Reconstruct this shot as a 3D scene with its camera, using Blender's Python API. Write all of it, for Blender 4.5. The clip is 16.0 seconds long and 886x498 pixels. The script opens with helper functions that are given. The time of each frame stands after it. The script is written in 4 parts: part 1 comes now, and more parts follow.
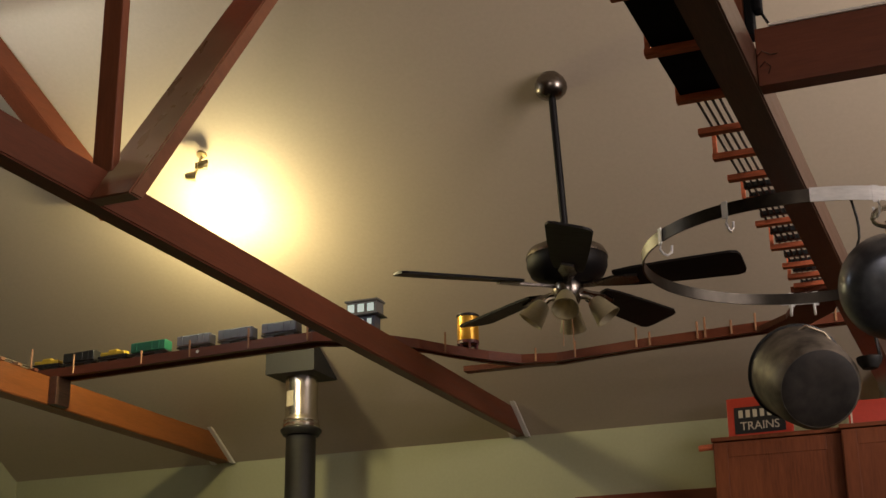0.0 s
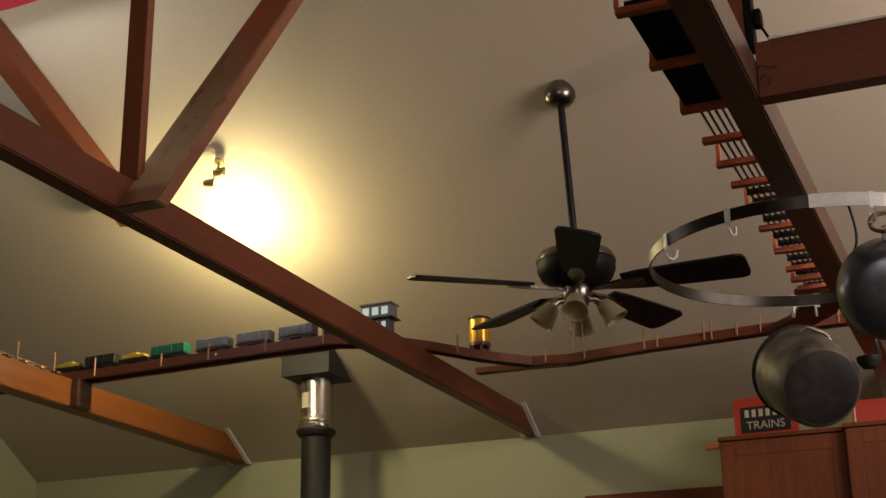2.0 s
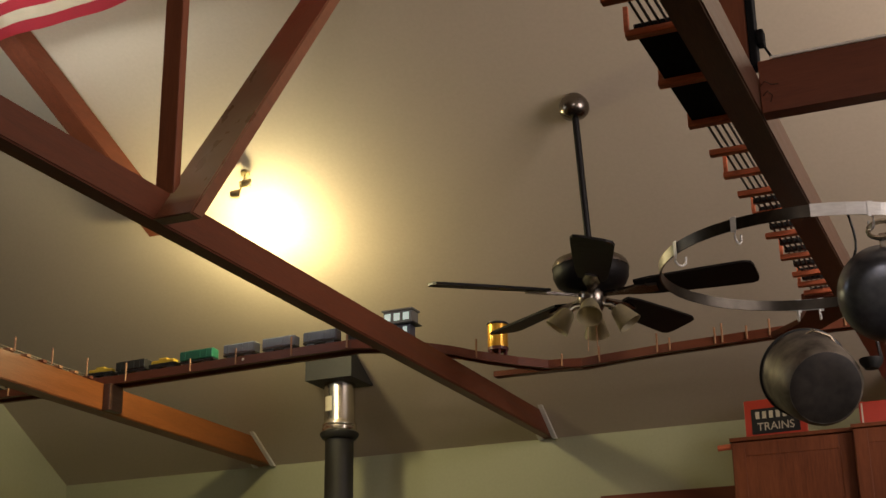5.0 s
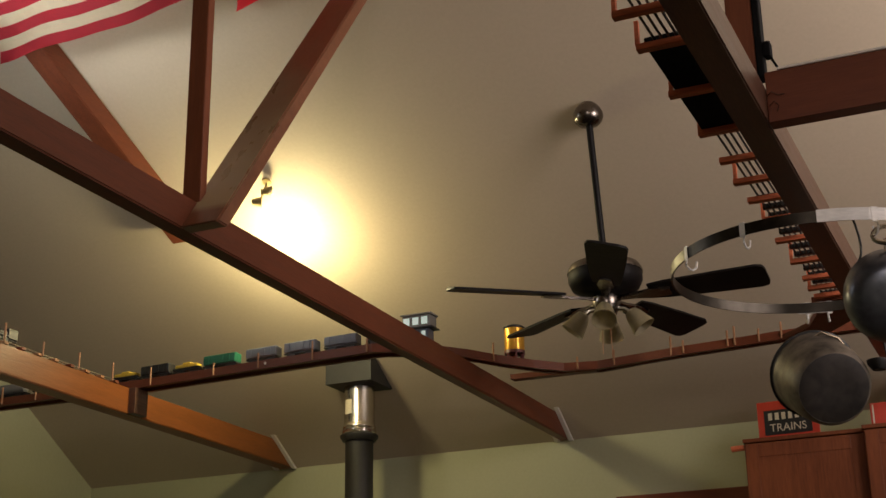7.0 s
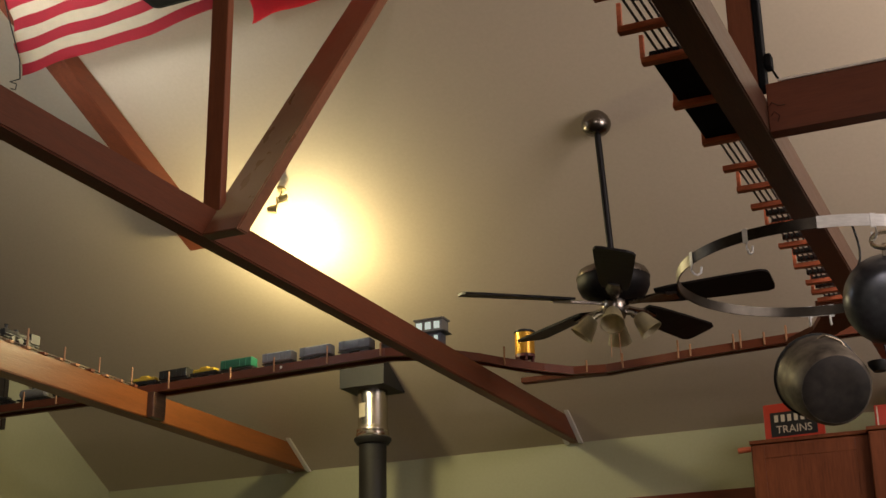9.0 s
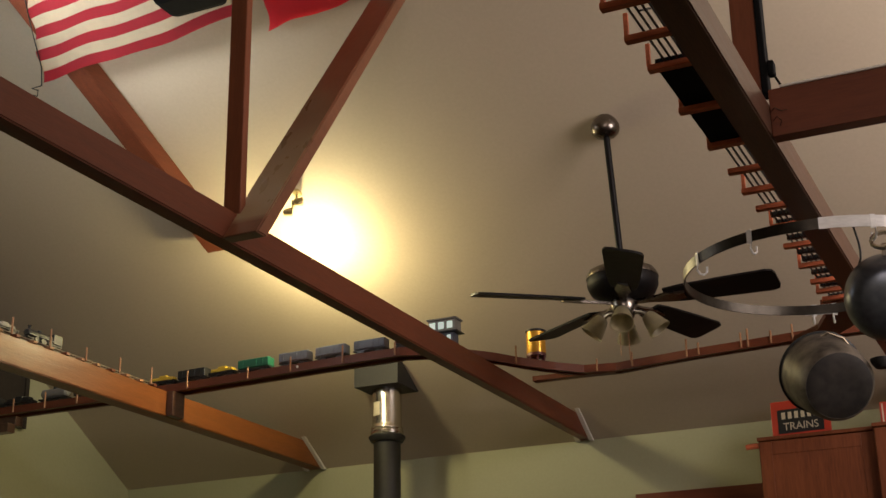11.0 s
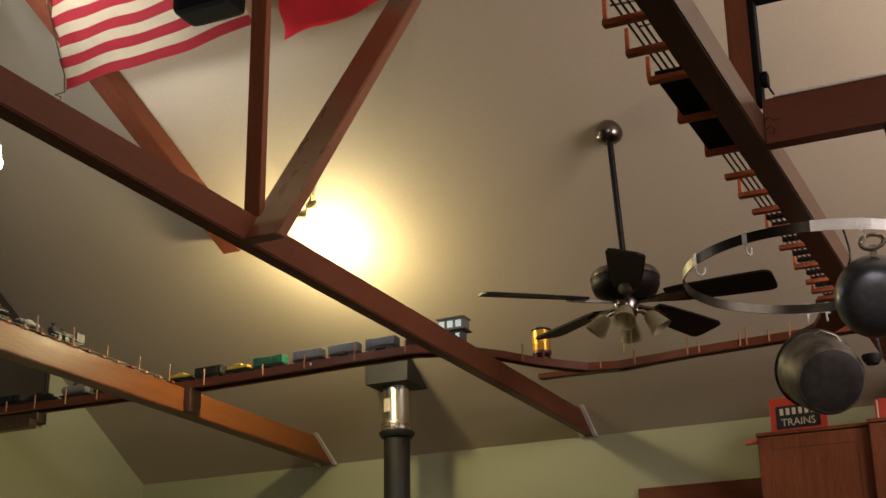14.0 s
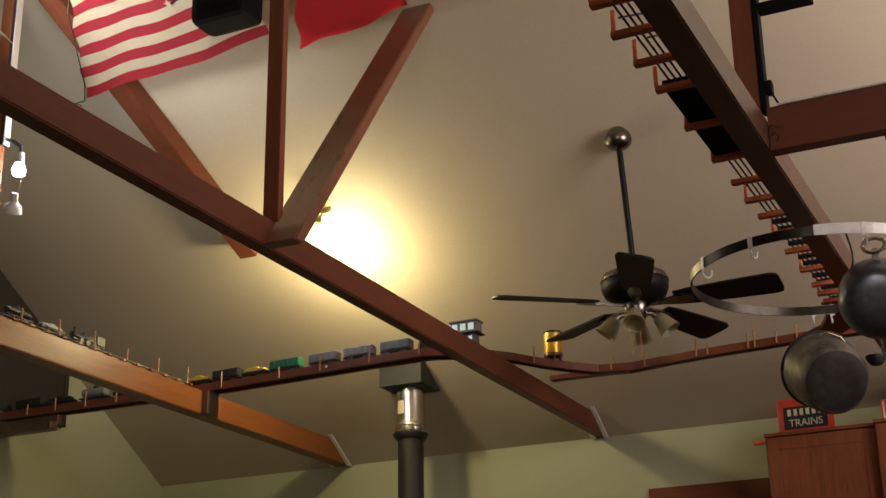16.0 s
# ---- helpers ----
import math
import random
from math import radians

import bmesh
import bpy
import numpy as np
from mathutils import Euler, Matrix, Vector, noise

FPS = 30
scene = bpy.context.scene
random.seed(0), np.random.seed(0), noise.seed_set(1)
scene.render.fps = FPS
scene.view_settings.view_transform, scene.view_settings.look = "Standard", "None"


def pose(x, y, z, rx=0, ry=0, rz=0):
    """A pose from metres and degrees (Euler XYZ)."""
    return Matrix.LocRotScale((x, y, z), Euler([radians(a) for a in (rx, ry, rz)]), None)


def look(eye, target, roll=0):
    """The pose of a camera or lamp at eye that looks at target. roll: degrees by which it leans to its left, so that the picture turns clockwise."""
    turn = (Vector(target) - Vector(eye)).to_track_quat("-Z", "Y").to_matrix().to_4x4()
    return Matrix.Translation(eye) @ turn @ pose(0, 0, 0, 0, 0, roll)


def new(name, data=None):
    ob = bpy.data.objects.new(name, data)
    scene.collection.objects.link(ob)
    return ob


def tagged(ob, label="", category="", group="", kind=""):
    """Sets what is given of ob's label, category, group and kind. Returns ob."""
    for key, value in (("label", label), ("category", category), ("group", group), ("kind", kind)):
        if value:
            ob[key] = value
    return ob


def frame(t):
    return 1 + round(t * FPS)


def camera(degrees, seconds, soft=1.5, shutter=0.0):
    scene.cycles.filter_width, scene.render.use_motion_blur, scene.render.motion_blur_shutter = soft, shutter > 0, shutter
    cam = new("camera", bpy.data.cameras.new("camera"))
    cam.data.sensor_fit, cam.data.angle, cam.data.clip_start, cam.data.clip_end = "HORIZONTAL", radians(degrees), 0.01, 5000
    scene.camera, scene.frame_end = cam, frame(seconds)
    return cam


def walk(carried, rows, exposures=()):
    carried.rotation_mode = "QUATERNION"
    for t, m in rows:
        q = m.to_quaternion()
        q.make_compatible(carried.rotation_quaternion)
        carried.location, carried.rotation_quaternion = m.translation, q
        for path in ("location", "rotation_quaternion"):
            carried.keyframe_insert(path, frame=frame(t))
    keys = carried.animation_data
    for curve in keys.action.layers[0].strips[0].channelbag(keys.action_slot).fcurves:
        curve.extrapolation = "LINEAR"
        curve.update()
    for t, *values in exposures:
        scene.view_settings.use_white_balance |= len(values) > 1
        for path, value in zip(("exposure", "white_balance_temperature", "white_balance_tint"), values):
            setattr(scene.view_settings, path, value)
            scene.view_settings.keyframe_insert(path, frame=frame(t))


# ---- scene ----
# ---- camera ----
cam = camera(35.0, 16.0, soft=1.5)
ROWS = [
    (0, -0.1497, 0.4281, 1.3311, 22.494, 18.754, 0.645),
    (0.5, -0.1410, 0.3990, 1.3222, 22.648, 18.828, 0.644),
    (1, -0.1324, 0.3708, 1.3131, 22.756, 18.822, 0.708),
    (1.5, -0.1228, 0.3397, 1.3031, 22.847, 18.833, 0.811),
    (2, -0.1139, 0.3112, 1.2940, 22.907, 18.896, 0.719),
    (2.5, -0.1051, 0.2833, 1.2854, 22.991, 19.029, 0.716),
    (3, -0.0959, 0.2549, 1.2762, 23.062, 19.117, 0.686),
    (3.5, -0.0865, 0.2258, 1.2667, 23.201, 19.197, 0.790),
    (4, -0.0780, 0.1999, 1.2579, 23.318, 19.187, 0.743),
    (6.5, -0.0316, 0.0704, 1.2129, 24.102, 19.305, 0.858),
    (7, -0.0220, 0.0450, 1.2040, 24.280, 19.390, 0.780),
    (7.5, -0.0113, 0.0163, 1.1937, 24.402, 19.455, 0.779),
    (8, -0.0024, -0.0069, 1.1853, 24.560, 19.481, 0.784),
    (8.5, 0.0076, -0.0344, 1.1752, 24.627, 19.571, 0.786),
    (11, 0.0567, -0.1665, 1.1264, 25.194, 19.687, 0.863),
    (11.5, 0.0681, -0.1971, 1.1150, 25.244, 19.612, 0.831),
    (12, 0.0771, -0.2221, 1.1056, 25.293, 19.644, 0.850),
    (12.5, 0.0869, -0.2483, 1.0958, 25.417, 19.677, 0.812),
    (13, 0.0968, -0.2759, 1.0853, 25.502, 19.767, 0.767),
    (13.5, 0.1086, -0.3085, 1.0730, 25.522, 19.782, 0.783),
    (14, 0.1197, -0.3399, 1.0612, 25.375, 19.737, 0.756),
    (14.5, 0.1285, -0.3637, 1.0523, 25.383, 19.660, 0.694),
    (15, 0.1379, -0.3897, 1.0423, 25.527, 19.767, 0.740),
    (15.5, 0.1475, -0.4160, 1.0323, 25.674, 19.823, 0.756),
    (16, 0.1566, -0.4409, 1.0228, 25.834, 19.924, 0.762),
]
walk(cam, [(t, pose(x, y, z, 90 + pitch, roll, yaw)) for t, x, y, z, yaw, pitch, roll in ROWS],
     [(0.0, 0.0), (7.0, 0.0), (9.0, 0.10), (16.0, 0.14)])

# ---- world and lamps ----
world = bpy.data.worlds.new("night")
world.use_nodes = True
world.node_tree.nodes["Background"].inputs[0].default_value = (0.02, 0.025, 0.04, 1)
world.node_tree.nodes["Background"].inputs[1].default_value = 0.15
scene.world = world

WALL_Y, EAVE, SLOPE, RIDGE_Y = 6.057, 2.50, 0.599, 2.97
GABLE_X, EAST_X, SOUTH_Y = -4.753, 2.60, -2.60
RIDGE_Z = EAVE + SLOPE * (WALL_Y - RIDGE_Y)
SOUTH_SLOPE = (RIDGE_Z - EAVE) / (RIDGE_Y - SOUTH_Y)
BEAM_TOP, B1_TOP = 2.589, 2.611


def roof(y):
    """Height of the ceiling above a place y."""
    return EAVE + SLOPE * (WALL_Y - y) if y > RIDGE_Y else EAVE + SOUTH_SLOPE * (y - SOUTH_Y)


def lamp(name, kind, where, power, colour, size, target=None, cone=None):
    data = bpy.data.lights.new(name, kind)
    data.energy, data.color = power, colour
    if kind == "AREA":
        data.size = size
    else:
        data.shadow_soft_size = size
    if cone:
        data.spot_size, data.spot_blend = radians(cone), 0.6
    ob = new(name, data)
    ob.matrix_world = look(where, target) if target else Matrix.Translation(where)
    return ob


WARM, LED, KITCHEN = (1.0, 0.85, 0.45), (0.95, 0.97, 1.0), (1.0, 0.86, 0.83)
SPOT_AT = (-2.860, 4.712, 3.038)
KITCHEN_AT = (1.25, 3.30, 2.86)
lamp("ceiling_spot_bulb", "POINT", SPOT_AT, 24, WARM, 0.05)
lamp("track_head_bulb", "POINT", (-3.36, 3.43, 3.20), 7.0, LED, 0.03)
# unseen lamp placed for the bright patch on the striped flag
lamp("unseen_flag_spot", "SPOT", (-3.38, 2.90, 3.66), 58, LED, 0.20, (-3.16, 3.52, 3.95), 66)
# unseen light over the kitchen, aimed up to brighten the ceiling
lamp("unseen_kitchen_lamp", "SPOT", KITCHEN_AT, 235, KITCHEN, 0.75, (0.1, 4.0, 3.85), 150)
# fill lamp added in the south, out of view, to even the ceiling
FILL_AT = (0.40, -1.45, 2.72)
lamp("south_fill", "POINT", FILL_AT, 102, KITCHEN, 0.22)

# ---- materials ----


def material(name, colour, rough=0.5, metal=0.0, vary=0.12, scale=6.0, bump=0.0, stretch=(1, 1, 1), fine=60.0, spec=0.5):
    """A paint, metal or plastic with stains at one scale and grain at another."""
    m = bpy.data.materials.new(name)
    m.use_nodes = True
    t, n = m.node_tree, m.node_tree.nodes
    b = n["Principled BSDF"]
    b.inputs["Metallic"].default_value = metal
    b.inputs["Specular IOR Level"].default_value = spec
    co, mp = n.new("ShaderNodeTexCoord"), n.new("ShaderNodeMapping")
    mp.inputs["Scale"].default_value = stretch
    t.links.new(co.outputs["Object"], mp.inputs["Vector"])
    big, small = n.new("ShaderNodeTexNoise"), n.new("ShaderNodeTexNoise")
    for node, s, d in ((big, scale, 4), (small, fine, 3)):
        node.inputs["Scale"].default_value, node.inputs["Detail"].default_value = s, d
        t.links.new(mp.outputs["Vector"], node.inputs["Vector"])
    mix = n.new("ShaderNodeMath")
    mix.operation = "MULTIPLY_ADD"
    mix.inputs[1].default_value = 0.45
    t.links.new(small.outputs["Fac"], mix.inputs[0])
    half = n.new("ShaderNodeMath")
    half.operation = "MULTIPLY"
    half.inputs[1].default_value = 0.55
    t.links.new(big.outputs["Fac"], half.inputs[0])
    t.links.new(half.outputs[0], mix.inputs[2])
    ramp = n.new("ShaderNodeValToRGB")
    ramp.color_ramp.elements[0].position, ramp.color_ramp.elements[1].position = 0.32, 0.68
    ramp.color_ramp.elements[0].color = (*[c * (1 - vary) for c in colour], 1)
    ramp.color_ramp.elements[1].color = (*[min(1, c * (1 + vary)) for c in colour], 1)
    t.links.new(mix.outputs[0], ramp.inputs["Fac"])
    t.links.new(ramp.outputs["Color"], b.inputs["Base Color"])
    ro = n.new("ShaderNodeMapRange")
    ro.inputs["To Min"].default_value, ro.inputs["To Max"].default_value = max(0.03, rough - 0.1), min(1, rough + 0.12)
    t.links.new(big.outputs["Fac"], ro.inputs["Value"])
    t.links.new(ro.outputs["Result"], b.inputs["Roughness"])
    if bump:
        bn = n.new("ShaderNodeBump")
        bn.inputs["Strength"].default_value, bn.inputs["Distance"].default_value = bump, 0.004
        t.links.new(mix.outputs[0], bn.inputs["Height"])
        t.links.new(bn.outputs["Normal"], b.inputs["Normal"])
    return m


def glowing(name, colour, strength):
    m = bpy.data.materials.new(name)
    m.use_nodes = True
    b = m.node_tree.nodes["Principled BSDF"]
    b.inputs["Base Color"].default_value = (*colour, 1)
    b.inputs["Emission Color"].default_value, b.inputs["Emission Strength"].default_value = (*colour, 1), strength
    return m


STAIN = (0.150, 0.041, 0.018)
wood_y = material("stained_wood_along_y", STAIN, 0.46, 0, 0.18, 5, 0.25, (9, 0.8, 9), 26, spec=0.3)
wood_x = material("stained_wood_along_x", STAIN, 0.46, 0, 0.18, 5, 0.25, (0.8, 9, 9), 26, spec=0.3)
# the same stain, lightened to carry the light on the posts
wood_z = material("lightened_wood_along_z", (0.19, 0.056, 0.024), 0.46, 0, 0.18, 5, 0.25, (9, 9, 0.8), 26, spec=0.3)
# orange copy of the stain, with the spotlight's glow in its colour
lit_wood_y = material("lit_stain_along_y", (0.23, 0.074, 0.019), 0.34, 0, 0.18, 4, 0.25, (9, 0.8, 9), 26)
dark_wood = material("dark_brown_wood", (0.080, 0.037, 0.022), 0.34, 0, 0.4, 5, 0.25, (9, 0.8, 9), 26)
raw_wood = material("orange_tie_wood", (0.54, 0.135, 0.055), 0.5, 0, 0.3, 14, 0.2, (1, 8, 8), 40)
peg_wood = material("pale_peg_wood", (0.34, 0.17, 0.08), 0.6, 0, 0.25, 20, 0.1, (6, 6, 1), 60)
cabinet_wood = material("cherry_cabinet_wood", (0.165, 0.047, 0.016), 0.5, 0, 0.3, 4, 0.12, (7, 7, 0.7), 22, 0.25)
scuffed_wood = material("scuffed_stained_wood", (0.20, 0.075, 0.036), 0.30, 0, 0.22, 7, 0.15, (3, 1, 1), 40)
# paler cloudy tint on the strut's upward face, fading out above the foot
nodes, links = scuffed_wood.node_tree.nodes, scuffed_wood.node_tree.links
bsdf, stain = nodes["Principled BSDF"], nodes["Color Ramp"]
place, axes, cloud = nodes.new("ShaderNodeTexCoord"), nodes.new("ShaderNodeSeparateXYZ"), nodes.new("ShaderNodeTexNoise")
cloud.inputs["Scale"].default_value, cloud.inputs["Detail"].default_value = 5.0, 5.0
links.new(place.outputs["Object"], axes.inputs[0])
links.new(place.outputs["Object"], cloud.inputs["Vector"])
rise, sum_, foot_tint = nodes.new("ShaderNodeMapRange"), nodes.new("ShaderNodeMath"), nodes.new("ShaderNodeMix")
for key, v in (("From Min", 2.56), ("From Max", 3.05), ("To Min", 1.05), ("To Max", -0.15)):
    rise.inputs[key].default_value = v
sum_.operation, sum_.use_clamp, foot_tint.data_type = "MULTIPLY_ADD", True, "RGBA"
sum_.inputs[1].default_value = 0.55
links.new(axes.outputs["Z"], rise.inputs["Value"])
links.new(cloud.outputs["Fac"], sum_.inputs[0])
links.new(rise.outputs["Result"], sum_.inputs[2])
shape, side_on, upper, keep = nodes.new("ShaderNodeNewGeometry"), nodes.new("ShaderNodeSeparateXYZ"), nodes.new("ShaderNodeMapRange"), nodes.new("ShaderNodeMath")
flat_top, only = nodes.new("ShaderNodeMapRange"), nodes.new("ShaderNodeMath")
keep.operation = only.operation = "MULTIPLY"
upper.inputs["From Min"].default_value, upper.inputs["From Max"].default_value = 2.55, 2.575
flat_top.inputs["From Min"].default_value, flat_top.inputs["From Max"].default_value = 0.1, 0.4
links.new(shape.outputs["True Normal"], side_on.inputs[0])
links.new(side_on.outputs["Z"], flat_top.inputs["Value"])
links.new(axes.outputs["Z"], upper.inputs["Value"])
links.new(sum_.outputs[0], keep.inputs[0])
links.new(upper.outputs["Result"], keep.inputs[1])
links.new(keep.outputs[0], only.inputs[0])
links.new(flat_top.outputs["Result"], only.inputs[1])
links.new(only.outputs[0], foot_tint.inputs[0])
links.new(stain.outputs["Color"], foot_tint.inputs[6])
foot_tint.inputs[7].default_value = (0.42, 0.32, 0.19, 1)
links.new(foot_tint.outputs[2], bsdf.inputs["Base Color"])
ceiling_paint = material("cream_ceiling_paint", (0.50, 0.42, 0.31), 0.62, 0, 0.05, 1.3, 0.10, fine=70)
wall_paint = material("sage_wall_paint", (0.39, 0.39, 0.245), 0.62, 0, 0.05, 1.5, 0.10, fine=70)
trim_white = material("white_trim_paint", (0.75, 0.72, 0.66), 0.45, 0, 0.06, 6)
floor_wood = material("oak_floor", (0.06, 0.035, 0.02), 0.4, 0, 0.25, 3, 0.1, (0.7, 8, 1), 20)
black_paint = material("black_stove_paint", (0.014, 0.013, 0.012), 0.55, 0, 0.3, 12, 0.1)
grey_box = material("grey_black_sheet", (0.023, 0.022, 0.020), 0.6, 0.0, 0.2, 8)
steel = material("polished_steel", (0.62, 0.58, 0.52), 0.22, 1, 0.08, 9, 0.03, (1, 1, 6))
nickel = material("dark_nickel", (0.19, 0.165, 0.145), 0.24, 1, 0.15, 14)
chrome = material("chrome", (0.75, 0.73, 0.70), 0.14, 1, 0.06, 10)
pan_steel = material("dark_pan_steel", (0.105, 0.115, 0.14), 0.33, 0.75, 0.3, 10, 0.05)
pot_steel = material("sooty_pot_steel", (0.135, 0.118, 0.098), 0.5, 0.55, 0.8, 11, 0.1, fine=30)
soot = material("burnt_pot_base", (0.020, 0.016, 0.013), 0.55, 0.1, 0.95, 9, 0.2, fine=40)
band_steel = material("aged_steel_band", (0.048, 0.042, 0.034), 0.36, 1, 0.5, 5, 0.05, fine=30)
splice_steel = material("bright_brushed_plate", (0.78, 0.77, 0.75), 0.45, 0.35, 0.12, 18, 0.08, (1, 1, 4))
fan_black = material("black_fan_blade", (0.006, 0.005, 0.005), 0.5, 0, 0.3, 12, 0.06, (1, 8, 1), spec=0.18)
frosted = material("frosted_glass_shade", (0.48, 0.42, 0.25), 0.6, 0, 0.18, 14, 0.05)
frosted.node_tree.nodes["Principled BSDF"].inputs["Transmission Weight"].default_value = 0.6
brass = material("polished_brass", (0.52, 0.42, 0.22), 0.32, 1, 0.2, 20)
gold_tin = material("gold_tin", (0.80, 0.42, 0.05), 0.3, 0.6, 0.12, 20)
tin_rail = material("worn_tin_rail", (0.34, 0.31, 0.27), 0.35, 0.9, 0.35, 6, 0.05)
rail_metal = material("black_rail", (0.02, 0.02, 0.02), 0.4, 0.4, 0.2, 30)
plastics = {k: material(k + "_plastic", c, 0.42, 0, 0.12, 25) for k, c in dict(
    black=(0.014, 0.014, 0.015), green=(0.010, 0.115, 0.065), bluegrey=(0.135, 0.155, 0.20), slate=(0.085, 0.095, 0.125),
    maroon=(0.13, 0.035, 0.035), yellow=(0.50, 0.34, 0.03), orange=(0.55, 0.10, 0.02), silver=(0.20, 0.195, 0.18), white=(0.6, 0.58, 0.52)).items()}
panel_brown = material("dark_brown_panel", (0.030, 0.024, 0.019), 0.6, 0, 0.25, 5, 0.08, spec=0.25)
matt_black = material("matt_black_case", (0.006, 0.006, 0.007), 0.8, 0, 0.2, 20, spec=0.12)
sign_red = material("red_tin_sign", (0.48, 0.045, 0.022), 0.4, 0, 0.1, 10)
sign_cream = material("cream_sign_print", (0.62, 0.55, 0.42), 0.5, 0, 0.06, 20)
flag_red = material("red_flag_cloth", (0.42, 0.022, 0.035), 0.8, 0, 0.1, 20, 0.1, fine=240)
# red raised to stand in for lamplight missing on the plain flag
lit_red = material("lit_red_cloth", (0.78, 0.028, 0.05), 0.8, 0, 0.08, 20, 0.1, fine=240)
flag_white = material("ivory_flag_cloth", (0.62, 0.53, 0.36), 0.8, 0, 0.08, 20, 0.1, fine=240)
flag_blue = material("navy_flag_cloth", (0.022, 0.03, 0.085), 0.8, 0, 0.1, 20, 0.1, fine=240)
bulb_warm = glowing("warm_bulb", (1.0, 0.80, 0.45), 20)
bulb_led = glowing("led_bulb", (0.9, 0.95, 1.0), 60)
window_glow = glowing("model_window", (0.66, 0.80, 0.74), 0.4)

# ---- mesh helpers ----


def block(bm, x0, x1, y0, y1, z0, z1, bevel=0.0):
    verts = bmesh.ops.create_cube(bm, size=1.0, matrix=Matrix.Translation(((x0 + x1) / 2, (y0 + y1) / 2, (z0 + z1) / 2)) @ Matrix.Diagonal((abs(x1 - x0), abs(y1 - y0), abs(z1 - z0), 1)))["verts"]
    if bevel:
        edges = {e for v in verts for e in v.link_edges}
        bmesh.ops.bevel(bm, geom=list(edges), offset=bevel, segments=2, affect="EDGES", profile=0.6)
    return bm


def prism(bm, loop, axis, a, b):
    """A closed loop of 2D points pushed along an axis from a to b."""
    def at(p, s):
        q = list(p)
        q.insert(axis, s)
        return bm.verts.new(q)
    low, high = [at(p, a) for p in loop], [at(p, b) for p in loop]
    bm.faces.new(low), bm.faces.new(high[::-1])
    for i in range(len(loop)):
        j = (i + 1) % len(loop)
        bm.faces.new((low[j], low[i], high[i], high[j]))
    bmesh.ops.recalc_face_normals(bm, faces=bm.faces)
    return bm


def turned(bm, profile, steps=28, m=Matrix()):
    """A profile of (radius, height) turned round the z axis."""
    rings = []
    for r, z in profile:
        rings.append([bm.verts.new(m @ Vector((r * math.cos(2 * math.pi * i / steps), r * math.sin(2 * math.pi * i / steps), z))) for i in range(steps)] if r > 1e-5 else [bm.verts.new(m @ Vector((0, 0, z)))])
    for a, b in zip(rings, rings[1:]):
        for i in range(steps):
            j = (i + 1) % steps
            if len(a) == 1 and len(b) > 1:
                bm.faces.new((a[0], b[i], b[j]))
            elif len(b) == 1 and len(a) > 1:
                bm.faces.new((a[i], b[0], a[j]))
            elif len(a) > 1:
                bm.faces.new((a[i], b[i], b[j], a[j]))
    bmesh.ops.recalc_face_normals(bm, faces=bm.faces)
    return bm


def tube(bm, points, r, steps=8):
    """A round bar along a line of points."""
    pts = [Vector(p) for p in points]
    rings = []
    for i, p in enumerate(pts):
        d = (pts[min(i + 1, len(pts) - 1)] - pts[max(i - 1, 0)]).normalized()
        q = d.to_track_quat("Z", "Y")
        rings.append([bm.verts.new(p + q @ Vector((r * math.cos(2 * math.pi * k / steps), r * math.sin(2 * math.pi * k / steps), 0))) for k in range(steps)])
    for a, b in zip(rings, rings[1:]):
        for k in range(steps):
            j = (k + 1) % steps
            bm.faces.new((a[k], a[j], b[j], b[k]))
    bm.faces.new(rings[0][::-1]), bm.faces.new(rings[-1])
    bmesh.ops.recalc_face_normals(bm, faces=bm.faces)
    return bm


def mesh_object(name, bm, mats, smooth=False):
    me = bpy.data.meshes.new(name)
    if smooth:
        for f in bm.faces:
            f.smooth = True
    bm.to_mesh(me)
    bm.free()
    for m in (mats if isinstance(mats, (list, tuple)) else [mats]):
        me.materials.append(m)
    if smooth:
        me.set_sharp_from_angle(angle=radians(38))
    return new(name, me)


def part(name, bm, mat, parent, label="", smooth=False):
    ob = mesh_object(name, bm, mat, smooth)
    ob.parent = parent
    return tagged(ob, label)


def thing(name, where, label, category, group="", kind="", turn=0.0):
    ob = new(name)
    ob.matrix_world = pose(*where, 0, 0, turn)
    ob.empty_display_size = 0.1
    return tagged(ob, label, category, group, kind)


def fresh():
    return bmesh.new()


def setting(name, bm, mat, label, category):
    return tagged(mesh_object(name, bm, mat), label, category, kind="structure")


# ---- the room ----
setting("floor", block(fresh(), GABLE_X, EAST_X, SOUTH_Y, WALL_Y, -0.1, 0), floor_wood, "brown oak board floor of the room", "floor")
DOOR = (-1.78, -1.30)  # opening in the north wall
bm = fresh()
block(bm, GABLE_X - 0.15, DOOR[0], WALL_Y, WALL_Y + 0.15, 0, EAVE)
block(bm, DOOR[1], EAST_X + 0.15, WALL_Y, WALL_Y + 0.15, 0, EAVE)
block(bm, DOOR[0], DOOR[1], WALL_Y, WALL_Y + 0.15, 2.13, EAVE)
setting("wall_north", bm, wall_paint, "sage green painted long wall under the eave", "wall")
for nm, x0, x1 in (("wall_west", GABLE_X - 0.15, GABLE_X), ("wall_east", EAST_X, EAST_X + 0.15)):
    loop = [(SOUTH_Y, 0), (WALL_Y, 0), (WALL_Y, EAVE), (RIDGE_Y, RIDGE_Z), (SOUTH_Y, EAVE)]
    setting(nm, prism(fresh(), loop, 0, x0, x1), wall_paint, "sage green painted gable wall", "wall")
